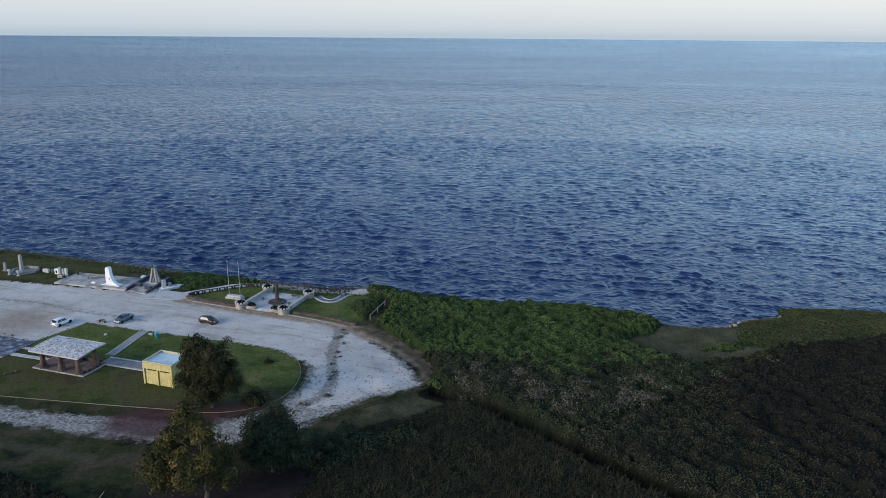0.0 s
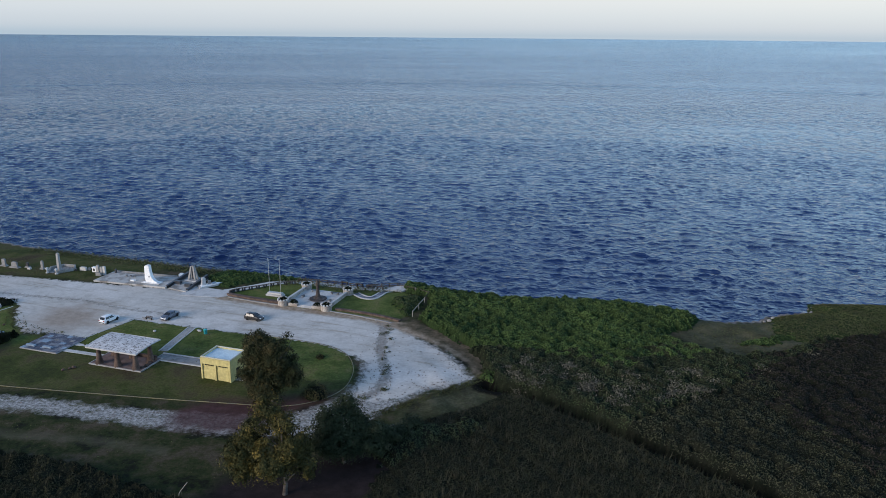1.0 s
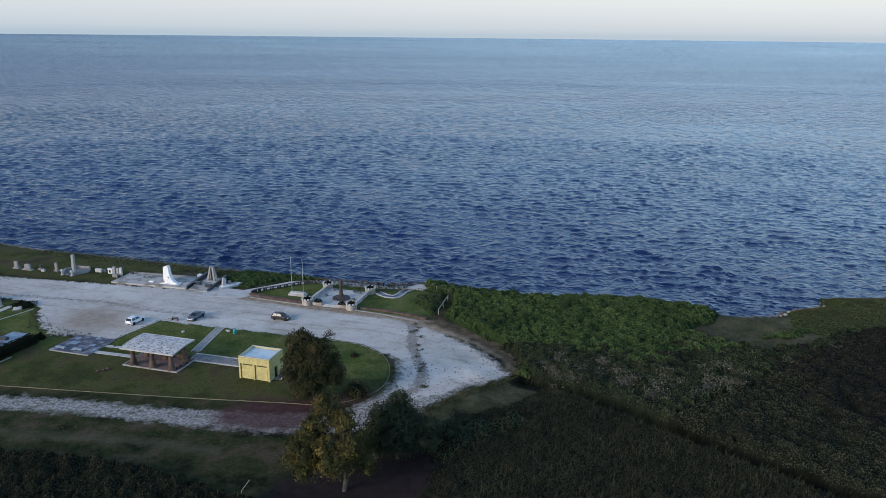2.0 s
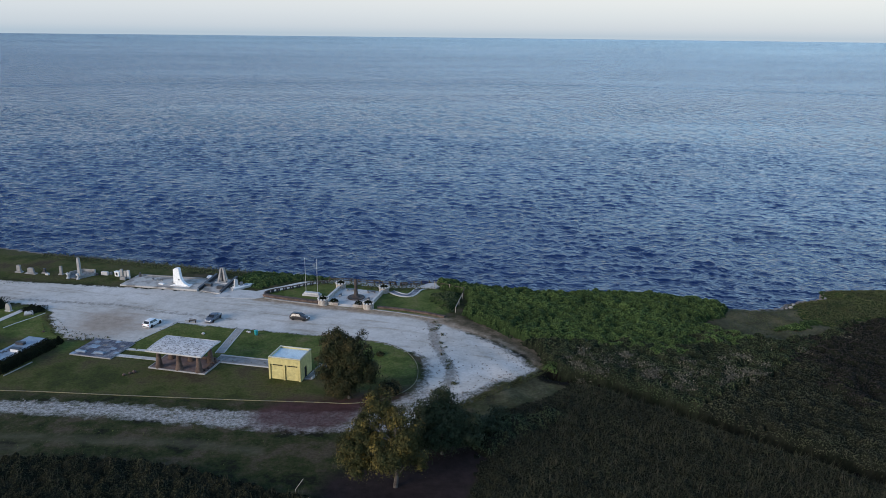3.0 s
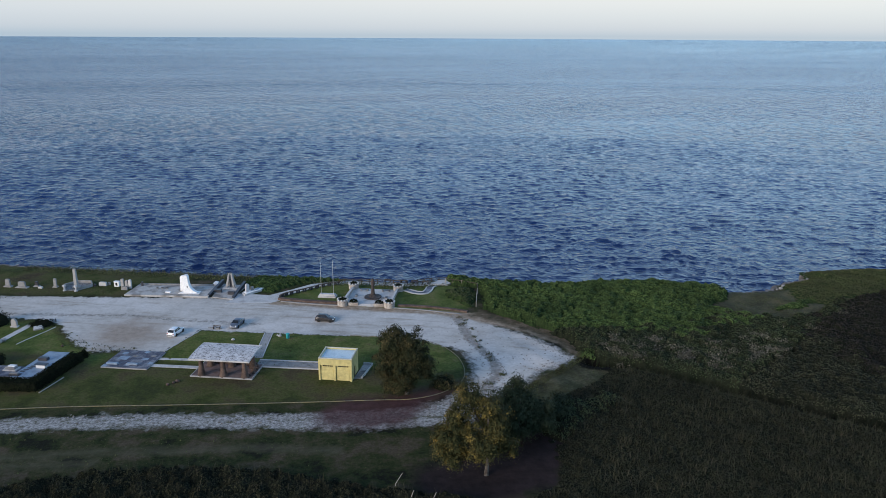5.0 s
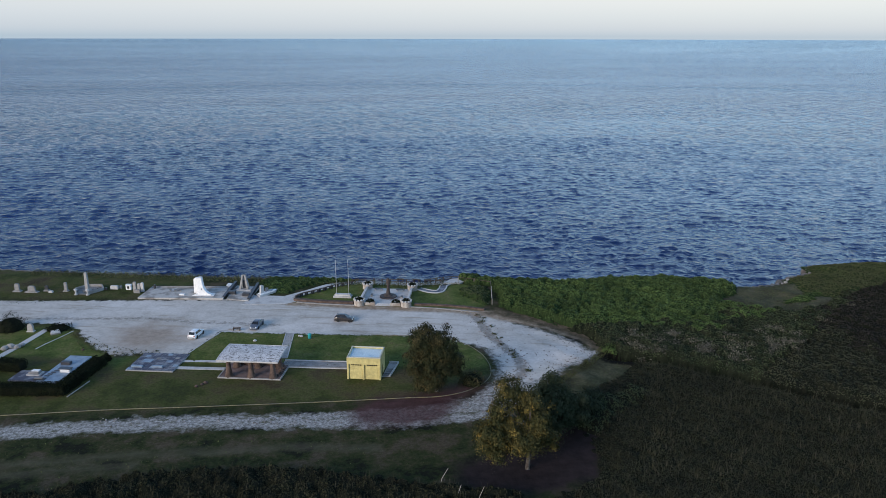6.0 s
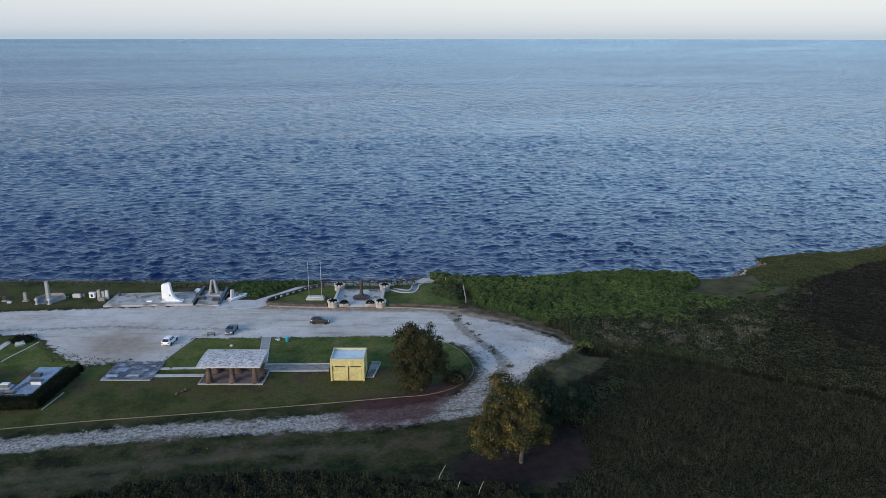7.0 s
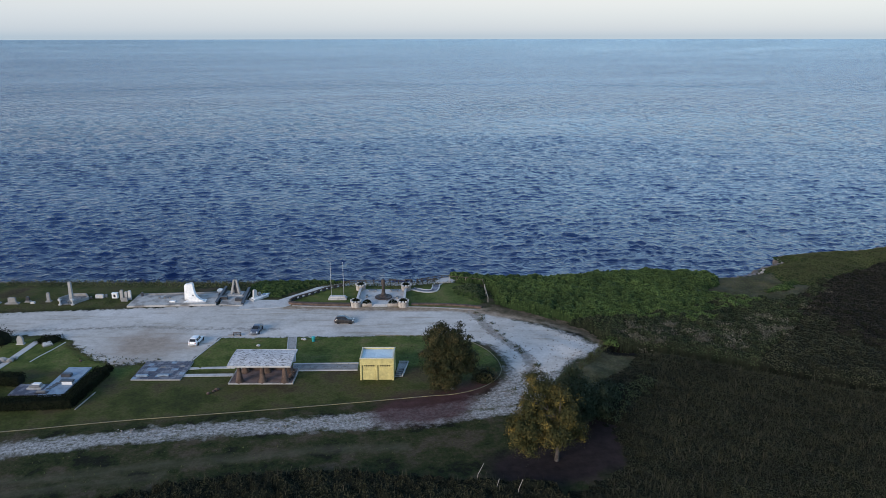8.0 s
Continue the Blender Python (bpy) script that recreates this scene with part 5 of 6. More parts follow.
            part("rim", lathe([(0.05, -0.10), (0.21, -0.10), (0.22, -0.08), (0.22, 0.08), (0.21, 0.10), (0.05, 0.10)], 14), M_RIM, wheel, "alloy rim")
    part("bumper", box((0.10, width * 0.78, 0.16), (-L - 0.01, 0, 0.40), bevel=0.03), M_TRIM, body, "black lower bumper")
    part("grille", box((0.06, width * 0.5, 0.12), (L - 0.01, 0, 0.42), bevel=0.02), M_TRIM, body, "black grille")
    part("number_plate", box((0.03, 0.5, 0.12), (-L - 0.02, 0, 0.62), bevel=0), M_WHITE, body, "plain pale plate")
    return p


def wheel_ring(r, w):
    return lathe([(r * 0.66, -w / 2), (r * 0.94, -w / 2), (r, -w * 0.36), (r, w * 0.36), (r * 0.94, w / 2), (r * 0.66, w / 2)], 18)


car(-81.9, 150.1, 67, M_CAR_WHITE, "white hatchback with dark windows parked on coral gravel", 4.35, 1.82, 1.6)
car(-69.5, 152.4, -110, M_CAR_SILVER, "silver-blue sedan parked at the lawn edge", 4.6, 1.8, 1.45, boot=0.75)
car(-50.6, 151.5, -20, M_CAR_DARK, "dark brown compact car on the coral road", 4.25, 1.76, 1.55)

# ---- road litter ----
bin_ = thing("bin", -58.8, 142.9, YAW, "teal plastic litter bin on the lawn", "bin")
part("barrel", lathe([(0.30, 0.0), (0.34, 0.05), (0.38, 0.9), (0.40, 0.95)], 14), M_TEAL, bin_, "", True)
part("lid", lathe([(0.42, 0.95), (0.40, 1.03), (0.2, 1.12), (0.05, 1.14)], 14), M_TEAL, bin_, "domed lid", True)
for k, (x, y, s) in enumerate(((-60.4, 144.3, 0.38), (-60.9, 144.6, 0.26), (-69.9, 144.1, 0.36), (-78.7, 126.4, 0.42), (-79.3, 125.9, 0.3), (-80.2, 125.3, 0.34), (-103.5, 147.6, 0.3))):
    r = part("stone", rock(s, k), M_PALE if k < 3 else M_BROWN, None, "", False)
    r.location = (x, y, float(ground_z(x, y)) + 0.12)
    tagged(r, "pale rounded stone lying in the grass" if k < 3 else "dull brown rock lying in the grass", "stone", "loose stones")
for x, y in ((-73.3, 151.2), (-74.9, 151.9)):
    st = thing("parking_stop", x, y, YAW, "short grey concrete parking stop", "parking stop", "parking stops")
    part("beam", box((1.3, 0.22, 0.16), (0, 0, 0.12), bevel=0.04), M_GREY_STONE, st)
    for dx in (-0.5, 0.5):
        part("foot", box((0.16, 0.3, 0.1), (dx, 0, 0.03), bevel=0.01), M_PALE, st)

# ---- tiled memorial platform ----
def tiled_platform():
    p = thing("memorial_platform", -88.1, 137.8, YAW, "low blue-grey tiled memorial platform with pale stone blocks", "memorial", z=0.0)
    part("base", box((9.2, 8.0, 0.4), (0, 0, 0.0), bevel=0.04), M_CONCRETE, p)
    k = 0
    for i in range(9):
        for j in range(8):
            k += 1
            part("tile", box((0.92, 0.90, 0.06), (-4.08 + 1.02 * i, -3.45 + 0.985 * j, 0.215 + 0.006 * (k % 3)), bevel=0), M_TILE_BLUE if (i * 5 + j * 3) % 23 else M_LIGHT_BLUE, p)
    for x, y, sx, sy, sz, m in ((-2.9, -2.7, 2.2, 0.55, 0.35, M_LIGHT_BLUE), (1.0, -2.5, 2.1, 0.55, 0.35, M_LIGHT_BLUE), (-2.2, 0.2, 1.9, 1.5, 0.05, M_LIGHT_BLUE), (2.2, 0.2, 1.3, 0.8, 0.05, M_LIGHT_BLUE),
                                (-0.4, 1.4, 1.0, 0.7, 0.06, M_GREY_STONE), (3.2, 1.8, 0.9, 0.7, 0.06, M_GREY_STONE)):
        part("block", box((sx, sy, sz), (x, y, 0.25 + sz / 2), 0, 0.04), m, p, "pale stone block")


tiled_platform()

# ---- hedged memorial ----
def hedge(points, width, height, label):
    """A clipped hedge: a dense core wrapped in leaves."""
    p = thing("hedge", *points[0], 0, label, "hedge", z=0.0)
    x0, y0 = points[0]
    pts, nrm = [], []
    bm = bmesh.new()
    for (ax, ay), (bx, by) in zip(points, points[1:]):
        l = math.hypot(bx - ax, by - ay)
        add_box(bm, (l + width * 0.8, width * 0.86, height - 0.1), ((ax + bx) / 2 - x0, (ay + by) / 2 - y0, height / 2 - 0.1), math.degrees(math.atan2(by - ay, bx - ax)), 0.25)
        d = np.array([(bx - ax) / l, (by - ay) / l])
        s = np.array([-d[1], d[0]])
        n = int(l * (width + 2 * height) * 60)
        for _ in range(n):
            t, w = rng.uniform(-0.08, 1.08), rng.uniform(-1, 1)
            if rng.random() < width / (width + 2 * height):
                q, z, nn = s * w * width / 2, height + rng.normal(0, 0.07), (0, 0, 1)
            else:
                sg = 1 if w > 0 else -1
                q, z, nn = s * sg * (width / 2 + rng.normal(0, 0.06)), rng.uniform(0, height), (s[0] * sg, s[1] * sg, 0.3)
            pts.append((ax + (bx - ax) * t + q[0] - x0, ay + (by - ay) * t + q[1] - y0, z))
            nrm.append(nn)
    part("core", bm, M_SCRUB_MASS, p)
    leafy("foliage", pts, nrm, 0.13, M_HEDGE, p)


def hedged_memorial():
    hedge([(-127, 134.4), (-115.5, 131.2), (-103.2, 128.3), (-98.9, 139.0)], 2.4, 1.7, "thick clipped dark green hedge round the small memorial")
    hedge([(-124, 145.0), (-113.2, 140.6)], 2.4, 1.8, "thick dark green hedge beside the small memorial")
    p = thing("grave_platform", -105.6, 138.6, YAW, "pale blue-grey stone platform enclosed by a dark hedge", "memorial", z=0.0)
    part("aisle", box((4.4, 11.6, 0.35), (0.6, 0.2, 0.12), bevel=0.03), M_LIGHT_BLUE, p, "smooth pale stone slab")
    part("terrace", box((6.0, 4.2, 0.3), (-4.0, -3.2, 0.12), bevel=0.03), M_TILE_BLUE, p, "grey tiled terrace")
    for k in range(4):
        part("step_stone", box((0.9, 0.45, 0.1), (-0.2 - 0.2 * k, -0.9 - 0.75 * k, 0.34), bevel=0.02), M_DARK_STONE, p, "dark stone step")
    a = thing("offering_table", -105.0, 140.6, YAW, "black polished granite block on the stone platform", "memorial stone", z=0.28)
    part("block", box((1.9, 0.9, 0.55), (0, 0, 0.30), bevel=0.06), M_DARK_STONE, a)
    part("foot", box((1.6, 0.7, 0.08), (0, 0, 0.04), bevel=0), M_GREY_STONE, a)
    b = thing("stone_chest", -104.3, 137.0, YAW, "white stone chest with a dark slab lid", "memorial stone", z=0.28)
    part("chest", box((1.9, 0.9, 0.6), (0, 0, 0.30), bevel=0.03), M_WHITE, b)
    part("lid", box((2.4, 1.1, 0.1), (-0.15, 0.1, 0.66), bevel=0.02), M_DARK_STONE, b, "dark slab lid")
    c = thing("tomb", -109.6, 137.2, YAW, "grey stone tomb with stepped base on the tiled terrace", "memorial stone", z=0.26)
    part("base", box((2.6, 1.6, 0.25), (0, 0, 0.12), bevel=0.03), M_PALE, c)
    part("top", box((2.0, 1.1, 0.4), (0, 0, 0.45), bevel=0.05), M_GREY_STONE, c)
    part("cap", box((1.4, 0.8, 0.12), (0.1, 0.2, 0.71), bevel=0.02), M_WHITE, c)
    d = thing("tomb", -108.3, 134.6, YAW, "low dark stone tomb on the tiled terrace", "memorial stone", z=0.26)
    part("base", box((2.2, 0.9, 0.2), (0, 0, 0.1), bevel=0.03), M_DARK_STONE, d)
    part("top", box((1.6, 0.6, 0.25), (0, 0, 0.32), bevel=0.03), M_GREY_STONE, d)
    t = thing("timber", -100.6, 129.3, 66, "long bleached timber edging beside the hedge", "timber")
    part("beam", box((6.4, 0.2, 0.18), (0, 0, 0.08), bevel=0.03), M_PALE_WOOD, t)


def shrub(x, y, r, h, label, material=None, n=900):
    p = thing("shrub", x, y, 0, label, "shrub")
    d = unit(rng.normal(0, 1, (n, 3)))
    d[:, 2] = np.abs(d[:, 2])
    rad = rng.uniform(0.75, 1.05, (n, 1)) * (1 + 0.22 * np.sin(5 * d[:, :1] + 3 * d[:, 1:2] * 2))
    pts = d * rad * np.array([[r, r, h]])
    bm = bmesh.new()
    bmesh.ops.create_icosphere(bm, subdivisions=2, radius=1.0, matrix=Matrix.Diagonal((r * 0.82, r * 0.82, h * 0.8, 1)))
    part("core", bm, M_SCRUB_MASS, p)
    leafy("foliage", pts, d, 0.16, material or M_HEDGE, p)
    return p


hedged_memorial()
shrub(-98.0, 141.2, 0.9, 1.3, "small round dark bush at the end of the hedge")
shrub(-121.0, 163.4, 3.2, 3.2, "large dark rounded bush at the road edge")
shrub(-111.0, 161.0, 2.6, 1.0, "low spreading dark green bush by the road")
shrub(-31.5, 115.2, 2.3, 2.2, "low dark bush beside the tree on the lawn", M_TREE_A, 1200)
shrub(-33.0, 131.0, 0.8, 0.7, "small dark bush on the lawn", M_TREE_A, 300)
shrub(-0.5, 122.3, 1.6, 1.3, "low green bush at the end of the gravel loop", M_BEACH_LEAF, 700)

# ---- stone garden by the road ----
paving("path", ribbon([(-119.5, 146.5), (-116.8, 152.5), (-113.4, 161.2)], 1.4, -0.2, 0.08), M_PALE, "pale concrete garden path")
p = thing("memorial_stone", -116.4, 160.9, YAW, "pale grey rounded memorial stone on the lawn", "memorial stone", "memorial stones")
part("stone", upright([(-0.65, 0), (0.65, 0), (0.6, 1.2), (0.35, 1.75), (0.0, 1.9), (-0.35, 1.75), (-0.6, 1.2)], 0.5), M_CONCRETE, p)
part("plinth", box((1.6, 0.9, 0.2), (0, 0, 0.06), bevel=0.03), M_PALE, p)
p = thing("memorial_stone", -111.0, 158.3, 20, "low slanted pale memorial plaque on a plinth", "memorial stone", "memorial stones")
part("plaque", box((1.6, 1.2, 0.14), (0, 0, 0.45), 0, 0.03, 15), M_PALE, p)
part("plinth", box((1.9, 1.4, 0.3), (0, 0.1, 0.15), bevel=0.03), M_CONCRETE, p)
for k, (dx, dy, s) in enumerate(((0, 0, 0.7), (-1.2, 0.3, 0.8), (-2.3, -0.3, 0.7), (0.7, 0.8, 0.5), (-1.7, 1.0, 0.6))):
    r = part("boulder", rock(s, 10 + k), M_CONCRETE, None)
    r.location = (-116.6 + dx, 151.9 + dy, 0.3)
    tagged(r, "pale grey weathered boulder in the garden", "boulder", "garden boulders")

# ---- pale rocks on the bare cliff edge ----
for k, (x, y, r) in enumerate(((66.2, 155.6, 0.55), (67.2, 156.2, 0.45), (64.9, 155.3, 0.35))):
    q = part("boulder", rock(r, 40 + k), M_CONCRETE, None)
    q.location = (x, y, float(ground_z(x, y)) + 0.25)
    tagged(q, "pale limestone rock on the bare cliff edge", "boulder", "cliff edge rocks")

# ---- cliff-top memorials ----
def stela(x, y, w, h, d, material, label, base=True, rz=YAW, taper=0.9):
    p = thing("memorial_stone", x, y, rz, label, "memorial stone", "cliff-top memorial stones")
    if base:
        part("plinth", box((w * 1.7, d * 2.4, 0.22), (0, 0, 0.08), bevel=0.03), M_CONCRETE, p, "worn plinth")
        part("step", box((w * 1.3, d * 1.7, 0.2), (0, 0, 0.28), bevel=0.03), M_GREY_STONE, p)
    z0 = 0.36 if base else -0.05
    part("stone", upright([(-w / 2, z0), (w / 2, z0), (w / 2 * taper, h * 0.92), (w / 2 * taper * 0.7, h), (-w / 2 * taper * 0.7, h), (-w / 2 * taper, h * 0.92)], d), material, p)
    return p


stela(-123.2, 188.6, 1.9, 1.6, 0.45, M_GREY_STONE, "wide grey inscribed memorial stone on a stepped base")
stela(-126.8, 190.0, 1.2, 2.0, 0.45, M_GREY_STONE, "tall grey memorial stone on a stepped base")
stela(-119.9, 188.8, 0.8, 1.3, 0.4, M_DARK_STONE, "small dark memorial stone in the grass")
stela(-115.2, 187.4, 0.75, 2.3, 0.4, M_GREY_STONE, "narrow grey memorial stone on a broad base")
stela(-103.9, 186.4, 1.9, 0.95, 0.6, M_PALE, "low pale memorial block", False, taper=0.98)
stela(-102.5, 186.6, 0.6, 0.7, 0.5, M_GREY_STONE, "small grey stone block", False)
stela(-105.8, 186.2, 0.5, 0.6, 0.4, M_DARK_STONE, "small dark stone block", False)
p = thing("stone_shrine", -100.3, 185.2, YAW, "small white stone shrine with a dark opening", "shrine")
part("body", box((1.3, 0.8, 1.25), (0, 0, 0.6), bevel=0.04), M_WHITE, p)
part("opening", box((0.5, 0.06, 0.7), (0, -0.40, 0.65), bevel=0), M_SHADE, p, "dark block for the niche's shade")
part("cap", box((1.5, 0.95, 0.12), (0, 0, 1.28), bevel=0.03), M_WHITE, p)
stela(-98.6, 183.2, 0.75, 2.5, 0.5, M_CONCRETE, "tall pale grey memorial slab", False)
stela(-97.6, 183.0, 0.7, 2.1, 0.5, M_CONCRETE, "pale grey memorial slab", False)
stela(-96.8, 182.8, 0.7, 2.3, 0.5, M_PALE, "tall pale grey memorial slab", False)
stela(-98.0, 181.9, 1.6, 0.9, 0.4, M_GREY_STONE, "low grey inscribed stone", False)
stela(-94.0, 183.2, 0.45, 1.45, 0.4, M_DARK_STONE, "narrow dark stone post at the terrace corner", False)
stela(-118.6, 187.2, 1.0, 0.45, 0.6, M_PALE, "small low pale stone", False)


def obelisk():
    p = thing("obelisk", -110.0, 185.9, YAW, "tall pale concrete obelisk in a low walled enclosure", "obelisk")
    bm = bmesh.new()
    bmesh.ops.create_cone(bm, segments=4, radius1=0.56, radius2=0.42, depth=4.5, cap_ends=True, matrix=pose(0, 0, 2.55, 0, 0, 45))
    part("shaft", bm, M_CONCRETE, p)
    part("plinth", box((1.5, 1.5, 0.5), (0, 0, 0.2), bevel=0.05), M_CONCRETE, p)
    part("cap", lathe([(0.44, 4.78), (0.30, 4.96), (0.05, 5.02)], 4), M_CONCRETE, p)
    ring = [(-3.4, 0.6), (-1.6, -2.2), (1.4, -2.2), (3.4, 1.4), (1.6, 3.9), (-1.8, 3.6)]
    for a, b in zip(ring, ring[1:] + ring[:1]):
        if a == (-1.6, -2.2):
            continue
        part("wall", ribbon_local([a, b], 0.26, -0.1, 0.7), M_CONCRETE, p, "low pale enclosure wall")
    part("floor", slab(ring, -0.2, 0.06), M_GREY_STONE, p, "dark gravel floor")
    for x, y in ((-1.6, -2.5), (1.4, -2.5)):
        q = thing("stone_lantern", *rotated([(x, y)], -110.0, 185.9)[0], YAW, "small pale stone lantern in front of the obelisk", "lantern", "stone lanterns")
        part("post", lathe([(0.42, -0.05), (0.42, 0.2), (0.16, 0.3), (0.16, 0.9), (0.34, 1.0)], 10), M_PALE, q)
        part("head", box((0.5, 0.5, 0.35), (0, 0, 1.15), bevel=0.04), M_PALE, q)
        part("cap", lathe([(0.52, 1.32), (0.2, 1.52), (0.04, 1.6)], 6), M_PALE, q)


obelisk()


def sail_monument():
    p = thing("sail_monument", -82.3, 175.9, YAW, "tall white sail-shaped concrete monument with flared foot", "monument", z=0.42)
    main = [(-0.9, 0.0), (2.7, 0.0), (2.55, 0.25), (1.7, 0.6), (1.1, 1.15), (0.72, 1.9), (0.5, 3.0), (0.38, 4.2), (0.25, 4.5), (-0.55, 4.5), (-0.75, 4.3)]
    bm = upright(main, 1.0, y=-0.2)
    bmesh.ops.bevel(bm, geom=list(bm.edges), offset=0.06, segments=1, affect="EDGES")
    part("main_vane", bm, M_WHITE, p)
    bm = upright([(-2.3, 0.0), (-0.7, 0.0), (-0.85, 3.4), (-1.0, 3.9), (-1.8, 3.9), (-2.15, 3.6)], 0.9, y=1.1)
    bmesh.ops.bevel(bm, geom=list(bm.edges), offset=0.06, segments=1, affect="EDGES")
    part("side_vane", bm, M_WHITE, p)
    part("foot", slab([(-2.0, -1.2), (3.2, -1.1), (3.0, 0.8), (-1.2, 1.6)], -0.05, 0.1), M_WHITE, p, "white base slab")
    part("plaque", box((0.28, 0.05, 0.3), (0.25, -0.73, 1.6), bevel=0), M_DARK_STONE, p, "small dark plaque")
    q = thing("white_block", -87.0, 176.6, YAW, "small white offering block on the terrace", "stone block", z=0.42)
    part("block", box((1.3, 0.7, 0.3), (0, 0, 0.15), bevel=0.04), M_WHITE, q)
    q = thing("terrace_wall", -85.6, 182.2, -13.8, "low dark stained wall at the back of the terrace", "wall", z=0.42)
    part("wall", box((18.8, 0.3, 0.3), (0, 0, 0.14), bevel=0.03), M_GREY_STONE, q)
    for k in range(3):
        q = thing("incense_stand", -90.0 + 1.2 * k, 180.2 - 0.35 * k, YAW, "small dark stone stand on the terrace", "stone stand", "stone stands", z=0.42)
        part("top", box((0.5, 0.4, 0.12), (0, 0, 0.36), bevel=0.02), M_DARK_STONE, q)
        part("leg", box((0.3, 0.25, 0.32), (0, 0, 0.15), bevel=0.01), M_GREY_STONE, q)


sail_monument()


def leaning_monument():
    p = thing("leaning_pillar_monument", -72.3, 178.4, YAW, "grey concrete monument of pillars leaning together", "monument", z=0.2)
    for x, y in ((-1.0, -0.6), (1.0, -0.6), (-0.8, 0.7), (0.8, 0.7)):
        bm = bmesh.new()
        v, f = tube([(x, y, -0.1), (x * 0.62, y * 0.6, 1.8), (x * 0.30, y * 0.3, 3.7)], [0.36, 0.31, 0.22], 4)
        vs = [bm.verts.new(q) for q in v]
        for face in f:
            bm.faces.new([vs[i] for i in face])
        bmesh.ops.recalc_face_normals(bm, faces=bm.faces)
        part("pillar", bm, M_CONCRETE, p)
    part("crown", box((0.75, 0.7, 0.3), (0, 0, 3.6), bevel=0.04), M_GREY_STONE, p)
    # dark block filling the space between the pillars
    part("inner_block", box((0.7, 0.5, 2.2), (0, 0.2, 1.1), bevel=0.05), M_DARK_STONE, p, "dark upright block")
    part("plinth", box((3.8, 3.0, 0.2), (0, 0.1, 0.06), bevel=0.03), M_PALE, p)
    for x0, y0, x1, y1 in ((-77.2, 172.9, -74.4, 181.8), (-71.4, 170.2, -69.0, 179.2)):
        q = thing("sloping_wall", (x0 + x1) / 2, (y0 + y1) / 2, math.degrees(math.atan2(y1 - y0, x1 - x0)), "long low dark stone wall flanking the monument", "wall", "flanking walls", z=0.0)
        l = math.hypot(x1 - x0, y1 - y0)
        part("wall", upright([(-l / 2, -0.1), (l / 2, -0.1), (l / 2, 1.25), (-l / 2, 0.45)], 0.5), M_DARK_STONE, q)
        part("coping", upright([(-l / 2, 0.46), (l / 2, 1.26), (l / 2, 1.36), (-l / 2, 0.56)], 0.62), M_DARK_STONE, q, "dark coping")
    for x, y in ((-75.2, 175.2), (-71.9, 172.9)):
        q = thing("granite_block", x, y, YAW, "polished black granite block in front of the monument", "memorial stone", "granite blocks", z=0.2)
        part("block", box((1.7, 0.9, 0.75), (0, 0, 0.42), bevel=0.05), M_DARK_STONE, q)
        part("plinth", box((2.0, 1.2, 0.14), (0, 0, 0.05), bevel=0.02), M_GREY_STONE, q)
    q = thing("white_lantern_stone", -75.9, 180.2, YAW, "rounded white stone beside the flanking wall", "memorial stone", z=0.3)
    part("stone", rock(0.75, 31), M_WHITE, q).location = (0, 0, 0.55)
    part("plinth", box((1.5, 1.0, 0.3), (0, 0, 0.1), bevel=0.03), M_PALE, q)


leaning_monument()


def boat_monument():
    p = thing("boat_monument", -66.8, 174.0, 38, "white boat-shaped memorial with upright stones", "monument")
    hull = [(-3.0, -0.8), (1.8, -0.9), (3.2, 0.0), (1.8, 1.0), (-2.6, 1.2)]
    part("base", slab(hull, -0.2, 0.4), M_PALE, p, "pale pointed base")
    part("deck", slab([(x * 0.84, y * 0.8) for x, y in hull], 0.4, 0.55), M_WHITE, p)
    part("upright_stone", upright([(-0.55, 0.5), (0.5, 0.5), (0.45, 2.3), (0.2, 2.5), (-0.35, 2.5)], 0.5, y=0.3), M_PALE, p, "tall pale stone").location = (-1.5, 0.0, 0.0)
    part("upright_stone", upright([(-0.4, 0.5), (0.4, 0.5), (0.35, 1.4), (-0.3, 1.45)], 0.45, y=0.3), M_GREY_STONE, p, "short grey stone").location = (0.0, 0.1, 0.0)
    part("plaque", box((1.0, 0.5, 0.3), (1.0, -0.1, 0.68), 0, 0.03, 20), M_LIGHT_BLUE, p, "slanted plaque")


boat_monument()

# ---- flag poles ----
p = thing("flagpole_plinth", -49.15, 167.3, YAW, "pale stepped concrete plinth for two flag poles", "plinth")
part("base", box((4.4, 1.7, 0.5), (0, 0, 0.15), bevel=0.04), M_PALE, p)
part("top", box((3.8, 1.1, 0.4), (0, 0, 0.6), bevel=0.04), M_PALE, p)
for u in (-1.5, 1.5):
    x, y = rotated([(u, 0)], -49.15, 167.3)[0]
    q = thing("flag_pole", x, y, YAW, "tall bare white flag pole with small finial", "flag pole", "flag poles", z=0.78)
    part("pole", lathe([(0.055, 0.0), (0.048, 4.0), (0.035, 8.3)], 10), M_PALE, q, "", True)
    part("finial", lathe([(0.03, 8.3), (0.11, 8.38), (0.11, 8.46), (0.03, 8.54)], 8), M_POLE, q)
    part("collar", lathe([(0.22, 0.0), (0.22, 0.12), (0.14, 0.2)], 10), M_POLE, q)

